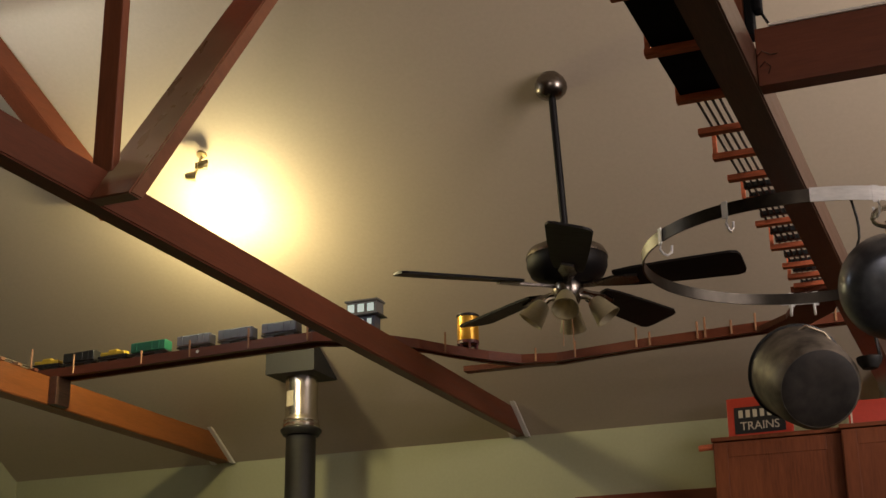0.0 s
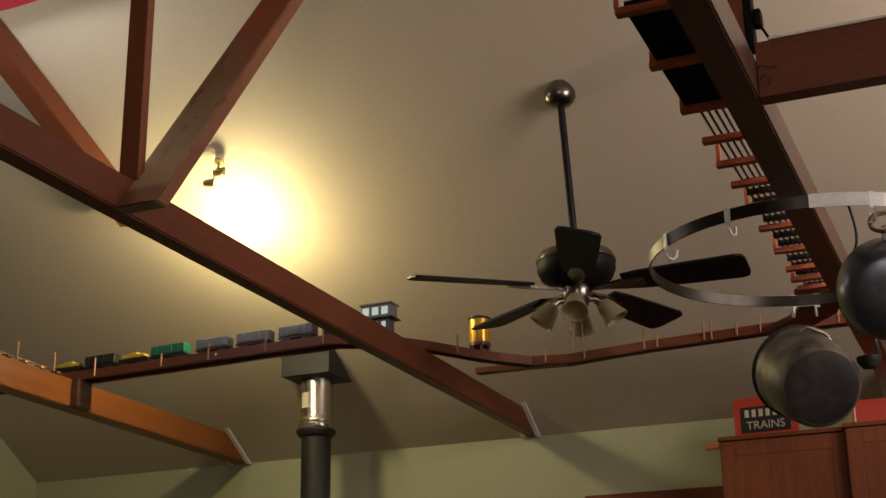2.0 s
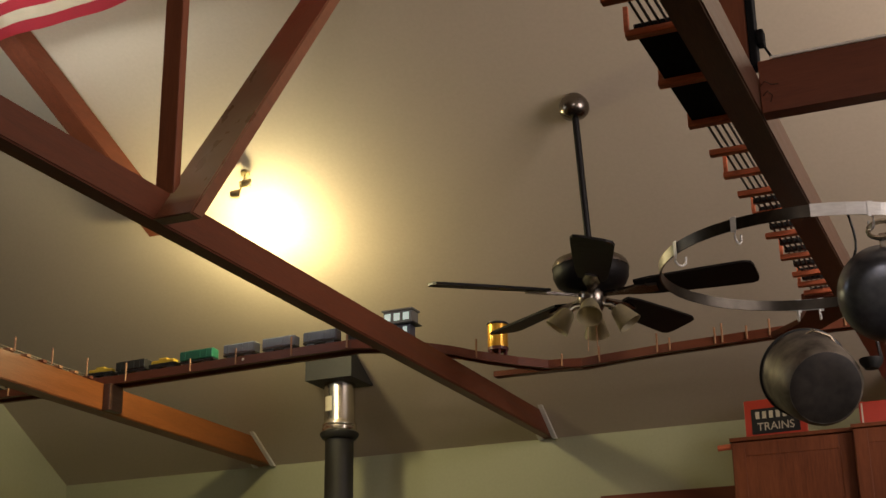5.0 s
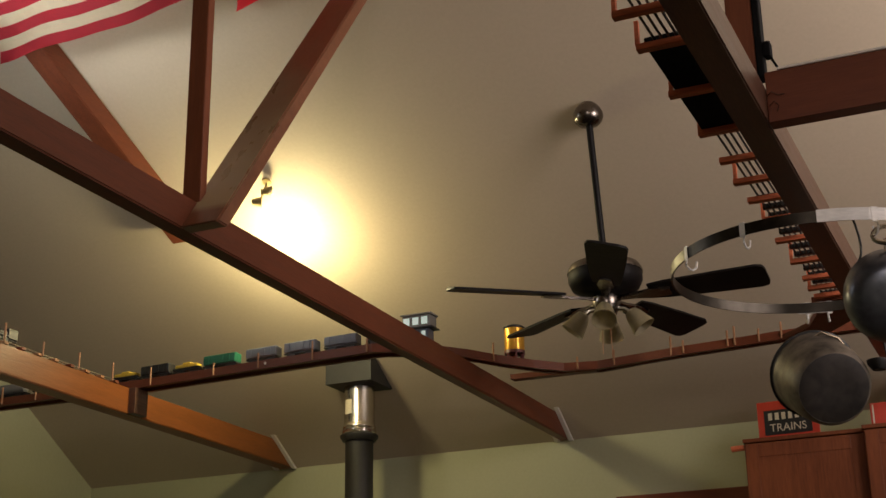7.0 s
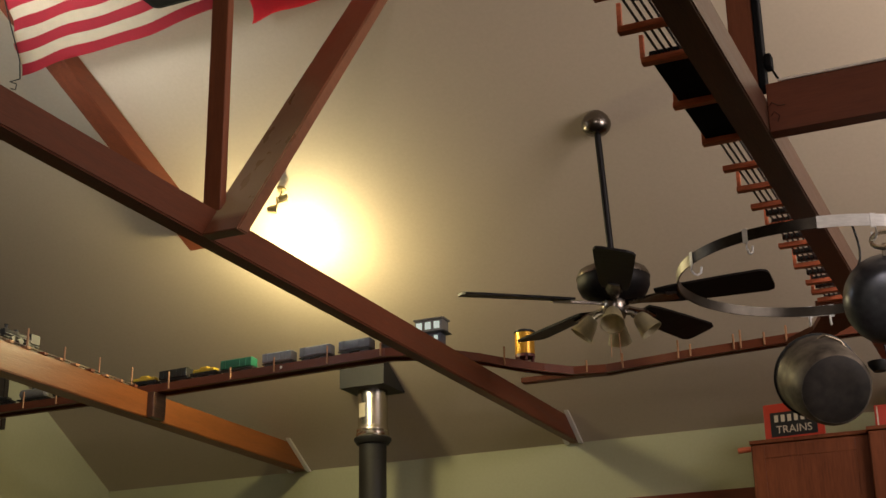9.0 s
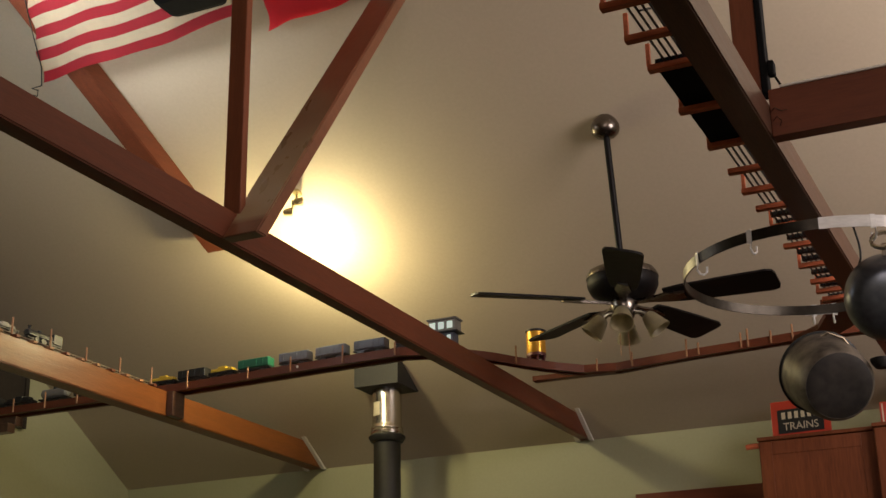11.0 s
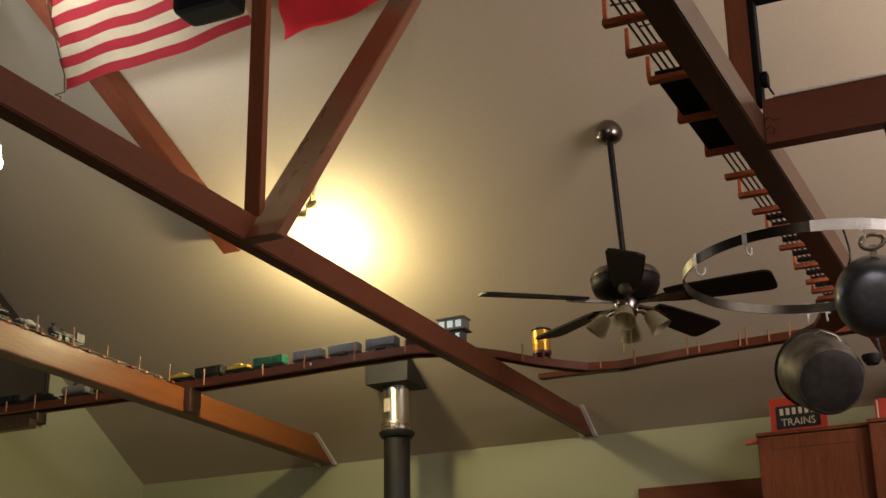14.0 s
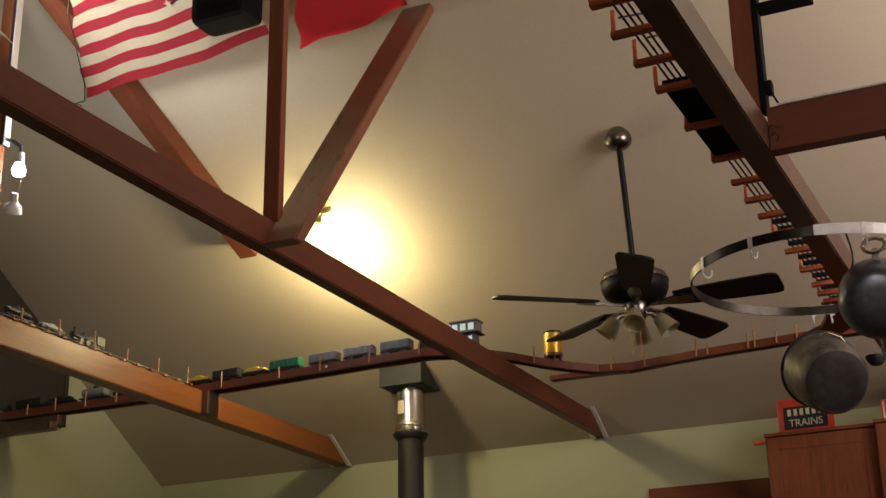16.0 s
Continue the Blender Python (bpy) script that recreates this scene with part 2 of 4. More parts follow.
setting("wall_south", block(fresh(), GABLE_X - 0.15, EAST_X + 0.15, SOUTH_Y - 0.15, SOUTH_Y, 0, EAVE), wall_paint, "sage green painted wall behind the kitchen", "wall")
loop = [(WALL_Y + 0.15, EAVE - SLOPE * 0.15), (RIDGE_Y, RIDGE_Z), (SOUTH_Y - 0.15, EAVE - SOUTH_SLOPE * 0.15),
        (SOUTH_Y - 0.15, EAVE + 0.12), (RIDGE_Y, RIDGE_Z + 0.18), (WALL_Y + 0.15, EAVE + 0.12)]
setting("ceiling", prism(fresh(), loop, 0, GABLE_X - 0.15, EAST_X + 0.15), ceiling_paint, "cream painted sloping plaster ceiling", "ceiling")

# door with casing in the north wall
door = thing("door", (DOOR[0], WALL_Y, 0), "dark red wooden door with wide casing in the wall", "door", kind="structure")
w = DOOR[1] - DOOR[0]
part("leaf", block(fresh(), 0, w, 0.05, 0.09, 0.0, 2.13, 0.003), wood_z, door)
part("head_casing", block(fresh(), -0.09, w + 0.09, -0.022, -0.002, 2.13, 2.222, 0.004), wood_x, door)
for x in (-0.09, w):
    part("side_casing", block(fresh(), x, x + 0.09, -0.022, -0.002, 0.0, 2.128, 0.004), wood_z, door)


# ---- trusses ----
def beam_y(bm, x0, x1, y0, y1, z0, z1, taper):
    """A tie beam along y, its far end cut to the slope of the ceiling and let into the plaster on both sides."""
    cut = (z1 - z0) / SLOPE
    prism(bm, [(y0, z0), (y1, z0), (y1 - cut, z1), (y0, z1)], 0, x0, x1)
    for v in bm.verts:
        if v.co.y > 5:
            v.co.x += taper[0] if v.co.x < (x0 + x1) / 2 else -taper[1]
    bmesh.ops.bevel(bm, geom=[e for e in bm.edges if abs(e.verts[0].co.y - e.verts[1].co.y) > 1], offset=0.004, segments=2, affect="EDGES")
    return bm


def truss(x0, x1, label, strut=True, tie=wood_y, king=(0.012, 0.070), king_y=3.012, top=BEAM_TOP, taper=(0.0, 0.0)):
    t = thing("roof_truss", (0, 0, 0), label, "roof truss", "roof trusses", "structure")
    part("tie_beam", beam_y(fresh(), x0, x1, SOUTH_Y, WALL_Y - 0.004, EAVE, top, taper), tie, t)
    part("king_post", block(fresh(), x0 + king[0], x0 + king[1], king_y, king_y + 0.030, top - 0.0005, roof(king_y + 0.030) - 0.001, 0.004), wood_z, t)
    if strut:
        a, b = Vector((2.930, EAVE + 0.004)), Vector((3.876, 3.789))
        d = (b - a).normalized()
        nrm = Vector((-d.y, d.x))
        low, high = nrm * -0.056, nrm * -0.013
        b = b + d * 0.05
        foot = [a + o + d * ((EAVE + 0.001 - (a + o).y) / d.y) for o in (high, low)]
        loop = [foot[0], foot[1], b + low, b + high]
        bm = prism(fresh(), [tuple(p) for p in loop], 0, x0 + 0.048, x1 + 0.096)
        bmesh.ops.bevel(bm, geom=bm.edges[:], offset=0.004, segments=2, affect="EDGES")
        part("strut", bm, scuffed_wood, t, "scuffed strut, paler towards its foot")
    # thin white shadow trim where the beam enters the ceiling
    bm = fresh()
    run = top - EAVE
    for dx0, dx1 in ((x1 - taper[1] + 0.001, x1 - taper[1] + 0.02), (x0 + taper[0] - 0.02, x0 + taper[0] - 0.001)):
        prism(bm, [(WALL_Y - 0.003, EAVE - 0.006), (WALL_Y - run / SLOPE - 0.03, top + 0.012), (WALL_Y - run / SLOPE - 0.05, top + 0.012), (WALL_Y - 0.028, EAVE - 0.006)], 0, dx0, dx1)
    part("end_trim", bm, trim_white, t, "white painted trim")
    return t


B1, B2, B3 = (-3.602, -3.523), (-2.131, -2.053), (-0.592, -0.521)
truss(*B1, "red-brown stained timber truss carrying a toy railway", strut=False, king_y=3.305, tie=lit_wood_y, top=B1_TOP)
truss(*B2, "red-brown stained timber truss with king post and strut", top=2.597, taper=(0.006, 0.026))
truss(*B3, "dark stained timber truss with ladder track and steel rack", strut=False, tie=dark_wood, king=(-0.014, 0.047))

# rafter that follows the ceiling above the first truss
raf = thing("rafter", (0, 0, 0), "orange-brown stained rafter along the ceiling", "rafter", kind="structure")
bm = fresh()
ends = []
for y, slip in ((4.725, 0.03), (RIDGE_Y + 0.1, 0.0)):
    x = -3.345 + 0.138 * (y - 4.70)
    ends.append([bm.verts.new(p) for p in ((x - 0.002, y - slip, roof(y - slip) - 0.105), (x + 0.092, y - slip, roof(y - slip) - 0.105), (x + 0.092, y, roof(y) - 0.002), (x - 0.002, y, roof(y) - 0.002))])
bm.faces.new(ends[0]), bm.faces.new(ends[1][::-1])
for k in range(4):
    bm.faces.new((ends[0][k], ends[1][k], ends[1][(k + 1) % 4], ends[0][(k + 1) % 4]))
bmesh.ops.recalc_face_normals(bm, faces=bm.faces)
bmesh.ops.bevel(bm, geom=bm.edges[:], offset=0.004, segments=2, affect="EDGES")
part("board", bm, wood_y, raf)

# cross beam from the third truss
cross = thing("cross_beam", (B3[1], 2.96, EAVE), "dark red stained cross beam with a pale top edge", "beam", kind="structure")
part("plank", block(fresh(), 0.001, EAST_X - B3[1], 0, 0.045, 0, 0.124, 0.003), wood_x, cross)
# white strip painted in as the highlight along the top edge
part("lit_edge", block(fresh(), 0.03, EAST_X - B3[1], -0.002, 0.047, 0.1245, 0.130), trim_white, cross, "white strip for the lit top edge")

wire = thing("loose_wire", (B3[1] + 0.002, 2.9575, EAVE + 0.05), "thin pale loose wires stapled to the beam", "wire")
for k, pts in enumerate((((0.0, 0, 0.012), (0.012, -0.006, 0.020), (0.026, -0.004, 0.010), (0.040, 0.0, 0.012)), ((0.004, 0, -0.012), (0.016, -0.006, -0.004), (0.026, -0.005, -0.016), (0.020, 0.0, -0.028)))):
    part("strand", tube(fresh(), pts, 0.0011, 5), nickel, wire)

# ---- shelf tracks on the beams ----
SHELF = B1_TOP + 0.001


def ribbon(bm, path, z0, z1):
    """A flat bar over a line of (y-front, y-back) edges: path rows are (x, y, x, y)."""
    for a, b in zip(path, path[1:]):
        p = [bm.verts.new((a[0], a[1], z)) for z in (z0, z1)] + [bm.verts.new((b[0], b[1], z)) for z in (z0, z1)]
        q = [bm.verts.new((a[2], a[3], z)) for z in (z0, z1)] + [bm.verts.new((b[2], b[3], z)) for z in (z0, z1)]
        for f in ((p[0], p[2], p[3], p[1]), (q[1], q[3], q[2], q[0]), (p[1], p[3], q[3], q[1]), (p[2], p[0], q[0], q[2]), (p[0], p[1], q[1], q[0]), (p[3], p[2], q[2], q[3])):
            bm.faces.new(f)
    bmesh.ops.remove_doubles(bm, verts=bm.verts, dist=0.0005)
    bmesh.ops.recalc_face_normals(bm, faces=bm.faces)
    return bm


def front(x):
    """The front edge of the long shelf at a place x."""
    pts = ((-4.75, 4.70), (-3.48, 4.715), (-2.67, 4.665), (-2.38, 4.655), (-2.22, 4.725), (-2.08, 4.90), (-2.01, 5.025), (-1.91, 5.165), (-1.82, 5.265), (-1.69, 5.295), (-1.34, 5.235), (-1.1, 5.209), (-0.9, 5.185), (-0.5, 5.18), (2.6, 5.12))
    for (a, ya), (b, yb) in zip(pts, pts[1:]):
        if x <= b:
            return ya + (yb - ya) * (x - a) / (b - a)
    return pts[-1][1]


def wide(x):
    """The depth of the shelf board, which narrows to a single plank beyond the bend."""
    return 0.090 - 0.035 * min(1, max(0, (x + 1.95) / 0.4))


xs = [-4.75, -3.48, -3.0, -2.67, -2.38, -2.30, -2.22, -2.15, -2.08, -2.01, -1.96, -1.91, -1.865, -1.82, -1.76, -1.69, -1.5, -1.34, -1.1, -0.9, -0.5, 1.0, 2.6]
shelf = thing("train_shelf", (0, 0, 0), "long dark red shelf board carrying toy train track", "shelf", kind="structure")
part("board", ribbon(fresh(), [(x, front(x) + 0.004, x, front(x) + wide(x)) for x in xs], SHELF + 0.020, SHELF + 0.030), wood_x, shelf)
part("front_rail", ribbon(fresh(), [(x, front(x), x, front(x) + 0.022) for x in xs], SHELF, SHELF + 0.0335), wood_x, shelf)
part("back_rail", ribbon(fresh(), [(x, front(x) + wide(x) - 0.02, x, front(x) + wide(x)) for x in xs], SHELF, SHELF + 0.020), wood_x, shelf)
# straight brace under the bend
part("bend_brace", ribbon(fresh(), [(-2.06, 5.283, -2.06, 5.328), (-1.70, 5.299, -1.70, 5.34)], SHELF - 0.003, SHELF + 0.018), wood_x, shelf)
for k, mat in ((0.30, tin_rail), (0.5, rail_metal), (0.70, tin_rail)):
    part("rail", tube(fresh(), [(x, front(x) + wide(x) * k + 0.008, SHELF + 0.0345) for x in xs], 0.0042, 6), mat, shelf, "thin worn rail")
PEGS = [-4.55, -4.38, -4.2, -4.02, -3.84, -3.43, -3.111, -2.894, -2.64, -2.398, -2.22, -2.02, -1.766, -1.614, -1.37, -1.319, -1.141, -1.113, -1.019, -0.932, -0.8, -0.66]


def peg(x, y, z, tall, parent):
    ob = part("peg", tube(fresh(), [(0, 0, 0), (0, 0, tall)], 0.0042, 6), peg_wood, parent)
    ob.location = (x, y, z)
    return ob


for i, x in enumerate(PEGS):
    peg(x, front(x) - 0.0035, SHELF + 0.004, 0.062 + 0.012 * ((i * 7) % 3 - 1), shelf)
for x in (-1.62, -0.9, -2.9):
    ob = part("screw_head", turned(fresh(), [(0, -0.004), (0.007, -0.003), (0.008, 0), (0, 0.002)], 12), trim_white, shelf, "white screw head", True)
    ob.location, ob.rotation_euler = (x + 0.04, front(x) - 0.002, SHELF + 0.02), (radians(90), 0, 0)

# a dark block on the side of the first truss, below the shelf
hang = thing("side_block", (B1[1] + 0.001, 4.692, EAVE + 0.001), "dark block on the side of the beam", "bracket")
part("plate", block(fresh(), 0, 0.033, 0.0, 0.088, 0, B1_TOP - EAVE - 0.002, 0.003), dark_wood, hang)

# line of track along the first truss
side = thing("beam_track", (0, 0, B1_TOP), "toy train track with ties along the beam top", "toy track")
for x in (-3.585, -3.562, -3.539):
    part("rail", tube(fresh(), [(x, 2.0, 0.0155), (x, 4.64, 0.0155)], 0.0032, 6), tin_rail, side, "thin worn rail")
for i in range(22):
    y = 2.6 + i * 0.095
    part("tie", block(fresh(), -3.60, -3.519, y, y + 0.022, 0.0005, 0.012, 0.001), peg_wood if i % 3 else wood_x, side)
for i in range(9):
    ob = peg(-3.516, 2.85 + i * 0.215, 0.002, 0.055 + 0.01 * (i % 3), side)

# ---- ladder track over the third truss ----
ladder = thing("ladder_track", (0, 0, BEAM_TOP), "open ladder track of orange ties over the beam", "toy track")
TIES = [1.75, 1.97, 2.19, 2.345, 2.505, 2.665, 2.918, 3.162, 3.355, 3.515, 3.665, 3.84, 4.03, 4.245, 4.43, 4.545, 4.645]
for i, y in enumerate(TIES):
    part("tie", block(fresh(), -0.738 + 0.018 * min(1, max(0, (y - 2.6) / 1.2)) + 0.002 * (i % 3), -0.535, y, y + 0.022, 0.001, 0.016, 0.002), raw_wood, ladder)
    if y < 3.3 or i % 2:
        ob = part("peg", block(fresh(), -0.005, 0.005, -0.005, 0.005, 0, 0.058, 0.001), raw_wood, ladder)
        ob.location = (-0.732 + 0.018 * min(1, max(0, (y - 2.6) / 1.2)), y + 0.011, 0.0165)
for x in (-0.692, -0.676, -0.660, -0.644):
    part("rail", tube(fresh(), [(x, 1.7, 0.0205), (x, 4.78, 0.0205)], 0.0032, 6), rail_metal, ladder)
for i in range(14):
    y = 3.70 + i * 0.075
    part("clip", block(fresh(), -0.700, -0.625, y, y + 0.014, 0.0165, 0.0305), rail_metal, ladder, "black track clip")
part("plate", block(fresh(), -0.718, -0.56, 2.68, 3.175, 0.0165, 0.0345, 0.002), matt_black, ladder, "black solid track plate")
part("curve_rail", ribbon(fresh(), [(-0.735, 4.70, -0.60, 4.70), (-0.745, 4.85, -0.60, 4.82), (-0.80, 5.00, -0.64, 4.97), (-0.92, 5.13, -0.74, 5.10)], 0.002, 0.022), wood_x, ladder)
bm = fresh()
for i, y in enumerate((2.30, 2.42, 2.56)):
    tube(bm, [(-0.70 + 0.03 * i, y, 0.02), (-0.665 + 0.01 * i, y + 0.09, 0.07), (-0.62, y + 0.13, 0.02)], 0.003, 5)
part("wire", bm, rail_metal, ladder)

# black strip with a plug on the third king post
strip = thing("power_strip", (B3[0] + 0.0475, 3.003, BEAM_TOP + 0.03), "black power strip with plug and cable on post", "power strip")
part("bar", block(fresh(), 0, 0.018, 0.006, 0.046, 0.02, 0.9, 0.004), matt_black, strip)
part("plug", block(fresh(), 0.0185, 0.036, 0.004, 0.034, 0.070, 0.108, 0.005), matt_black, strip)
part("cable", tube(fresh(), [(0.034, 0.015, 0.066), (0.050, 0.005, 0.03), (0.046, -0.002, 0.0), (0.026, -0.004, -0.028)], 0.003, 6), matt_black, strip)
part("arm", block(fresh(), 0.0185, 0.165, 0.004, 0.040, 0.318, 0.345, 0.004), matt_black, strip, "dark side arm")

# ---- ceiling fan ----
FAN = Vector((-1.430, 4.622, 2.690))
fan = thing("ceiling_fan", FAN, "black five-blade ceiling fan with frosted light shades", "ceiling fan")
CANOPY = Vector((-0.011, -0.067, roof(FAN.y - 0.067) - FAN.z))
part("canopy", turned(fresh(), [(0, -0.076), (0.020, -0.075), (0.038, -0.069), (0.050, -0.056), (0.0555, -0.040), (0.0545, -0.024), (0.046, -0.006), (0.030, 0.012), (0.0, 0.014)], 32, Matrix.Translation(CANOPY)), nickel, fan, "dark polished nickel canopy", True)
part("rod", tube(fresh(), [(0, 0, 0.14), CANOPY + Vector((0.001, 0.005, -0.065))], 0.0125, 16), fan_black, fan, "", True)
part("motor", turned(fresh(), [(0, 0.175), (0.03, 0.172), (0.034, 0.135), (0.085, 0.125), (0.118, 0.112), (0.132, 0.085), (0.132, 0.055), (0.120, 0.028), (0.085, 0.006), (0, 0.0)], 36), fan_black, fan, "", True)
part("motor_ring", turned(fresh(), [(0.110, 0.119), (0.124, 0.112), (0.134, 0.094), (0.1345, 0.084), (0.132, 0.084), (0.130, 0.096)], 36), nickel, fan, "polished nickel ring", True)
part("hub", turned(fresh(), [(0, 0.002), (0.046, 0.0), (0.052, -0.025), (0.040, -0.055), (0.030, -0.075), (0.0, -0.082)], 28), nickel, fan, "", True)
TOWARDS = -72.0


def blade(parent, angle):
    bm = fresh()
    outline = [(0.16, -0.045), (0.22, -0.055), (0.40, -0.066), (0.542, -0.071), (0.565, -0.062), (0.572, -0.040), (0.572, 0.040), (0.565, 0.062), (0.542, 0.071), (0.40, 0.066), (0.22, 0.055), (0.16, 0.045)]
    m = pose(0, 0, -0.002, 0, 0, angle) @ pose(0, 0, 0, -13, 0, 0)
    prism(bm, outline, 2, -0.004, 0.004)
    bm.transform(m)
    b = part("blade", bm, fan_black, parent)
    arm = fresh()
    prism(arm, [(0.045, -0.012), (0.10, -0.014), (0.17, -0.030), (0.235, -0.020), (0.235, 0.020), (0.17, 0.030), (0.10, 0.014), (0.045, 0.012)], 2, -0.014, -0.005)
    arm.transform(m)
    part("blade_iron", arm, nickel, parent)
    return b


for k in range(5):
    blade(fan, TOWARDS + 72 * k)
for k, a in enumerate((-6, 84, 174, 264)):
    d = Vector((math.cos(radians(TOWARDS + a)), math.sin(radians(TOWARDS + a)), 0))
    arm = tube(fresh(), [d * 0.03 + Vector((0, 0, -0.045)), d * 0.062 + Vector((0, 0, -0.048)), d * 0.085 + Vector((0, 0, -0.066))], 0.011, 10)
    holder = part("light_arm", arm, chrome, fan, "chrome light arm", True)
    axis = (d * 0.75 + Vector((0, 0, -1))).normalized()
    m = Matrix.Translation(d * 0.080 + Vector((0, 0, -0.060))) @ axis.to_track_quat("Z", "Y").to_matrix().to_4x4()
    part("shade", turned(fresh(), [(0.017, 0.0), (0.024, 0.005), (0.031, 0.024), (0.037, 0.050), (0.045, 0.078), (0.042, 0.078), (0.034, 0.050), (0.028, 0.024), (0.020, 0.009), (0.0, 0.007)], 22, m), frosted, holder, "frosted amber glass shade", True)
bm = fresh()
for dx in (-0.012, 0.014):
    tube(bm, [(dx, -0.02, -0.08), (dx * 1.2, -0.02, -0.15), (dx * 1.3, -0.02, -0.225 - dx)], 0.0018, 5)
part("pull_chain", bm, peg_wood, fan)

# ---- stove pipe ----
PIPE = (-2.904, 5.565)
flue = thing("stove_pipe", (PIPE[0], PIPE[1], 0), "black stove pipe with steel collar section under box", "stove pipe")
part("lower_pipe", turned(fresh(), [(0.063, 0.75), (0.063, 1.62), (0.0655, 1.625), (0.0655, 1.645), (0.063, 1.65), (0.063, 2.495), (0, 2.495)], 32), black_paint, flue, "matt black single-wall pipe", True)
part("flange", turned(fresh(), [(0.060, 2.478), (0.074, 2.482), (0.086, 2.500), (0.086, 2.508), (0.078, 2.514), (0.066, 2.516)], 36), black_paint, flue, "", True)
part("steel_section", turned(fresh(), [(0.066, 2.512), (0.075, 2.514), (0.077, 2.520), (0.077, 2.532), (0.0735, 2.536), (0.0755, 2.542), (0.0755, 2.548), (0.0705, 2.556), (0.0685, 2.564), (0.0685, 2.735), (0.06, 2.735)], 40), steel, flue, "polished steel chimney section", True)
bm = fresh()
prism(bm, [(-0.120, 2.730), (0.095, 2.730), (0.095, roof(PIPE[1] + 0.095) - 0.002), (-0.120, roof(PIPE[1] - 0.120) - 0.002)], 0, -0.110, 0.117)
part("support_box", bm, grey_box, flue, "dark grey sheet-metal support box")
bm = fresh()
for k in range(6):
    a, b = radians(-128 + 6 * k), radians(-122 + 6 * k)
    bm.faces.new([bm.verts.new((0.0693 * math.cos(t), 0.0693 * math.sin(t), z)) for t, z in ((a, 2.60), (b, 2.60), (b, 2.665), (a, 2.665))])
bmesh.ops.remove_doubles(bm, verts=bm.verts, dist=0.0002)
bmesh.ops.solidify(bm, geom=bm.faces[:], thickness=0.0006)
part("label_plate", bm, sign_cream, flue, "pale paper label")
stove = thing("wood_stove", (PIPE[0], PIPE[1], 0), "black cast iron wood stove on legs", "stove")
part("firebox", block(fresh(), -0.32, 0.32, -0.28, 0.22, 0.18, 0.742, 0.02), black_paint, stove)
for sx in (-0.26, 0.26):
    for sy in (-0.22, 0.16):
        part("leg", block(fresh(), sx - 0.03, sx + 0.03, sy - 0.03, sy + 0.03, 0, 0.182, 0.006), black_paint, stove)

# ---- hanging rack with pots ----
RACK = Vector((-0.533, 3.573, 2.350))
RAD = 0.375
rack = thing("pot_rack", RACK, "round flat steel hanging pot rack with hooks", "pot rack")
bm = fresh()
n = 72
prof = [(RAD, -0.014), (RAD + 0.004, -0.014), (RAD + 0.004, 0.014), (RAD, 0.014), (RAD, -0.014)]
part("band", turned(bm, prof, n), band_steel, rack, "", True)
for a0, steps in ((-81, 8), (97, 2)):
    bm = fresh()
    for i in range(steps):
        a, b = radians(a0 + i * 6), radians(a0 + i * 6 + 6)
        p = [((RAD + 0.0065) * math.cos(t), (RAD + 0.0065) * math.sin(t), z) for t, z in ((a, -0.0155), (b, -0.0155), (b, 0.0155), (a, 0.0155))]
        bm.faces.new([bm.verts.new(q) for q in p])
    bmesh.ops.remove_doubles(bm, verts=bm.verts, dist=0.0005)
    bmesh.ops.solidify(bm, geom=bm.faces[:], thickness=0.002)
    part("splice_plate", bm, splice_steel, rack, "bright steel splice plate")
for a in (-138, -108, -61, 105, 96, 20, -20):
    c = Vector(((RAD + 0.001) * math.cos(radians(a)), (RAD + 0.001) * math.sin(radians(a)), 0))
    o = c.normalized()
    q = Vector((-o.y, o.x, 0))
    bm = fresh()
    ring = [[bm.verts.new(c + o * d + q * w + Vector((0, 0, z))) for d, w in ((0.0042, -0.007), (0.0062, -0.007), (0.0062, 0.007), (0.0042, 0.007))] for z in (-0.020, 0.017)]
    bm.faces.new(ring[0]), bm.faces.new(ring[1][::-1])
    for k in range(4):
        bm.faces.new((ring[0][k], ring[1][k], ring[1][(k + 1) % 4], ring[0][(k + 1) % 4]))
    bmesh.ops.recalc_face_normals(bm, faces=bm.faces)
    hook = part("hook", bm, splice_steel, rack, "flat steel strap hook")
    pts = [c + o * 0.005 + q * 0.004 + Vector((0, 0, z)) + o * d for z, d in ((-0.016, 0.0), (-0.034, 0.004), (-0.044, -0.004), (-0.046, -0.014), (-0.038, -0.024), (-0.022, -0.026))]
    part("hook_loop", tube(fresh(), pts, 0.0032, 6), splice_steel, hook, "", True)
for a, x in ((-35, 0.30), (35, 0.40)):
    c = Vector((RAD * math.cos(radians(a)), RAD * math.sin(radians(a)), 0.010))
    part("hanger_rod", tube(fresh(), [c, (x, 2.982 - RACK.y, EAVE - RACK.z + 0.002)], 0.0035, 6), rail_metal, rack)
part("cable", tube(fresh(), [(0.132, -0.335, 0.010), (0.137, -0.322, -0.015), (0.141, -0.308, -0.04), (0.142, -0.30, -0.06), (0.140, -0.295, -0.08), (0.132, -0.291, -0.10)], 0.003, 6), rail_metal, rack, "thin black cable")

# big pot on the far side of the band, its base turned to the room
pot = thing("stock_pot", (-0.599, 3.959, 2.134), "sooty dented steel stock pot hanging from rack", "pot")
pot.scale = (1.09, 1.09, 1.09)
axis = Vector((0.37, -0.78, -0.42)).normalized()
m = Matrix.Translation((-0.02, 0.05, 0.02)) @ axis.to_track_quat("Z", "Y").to_matrix().to_4x4()
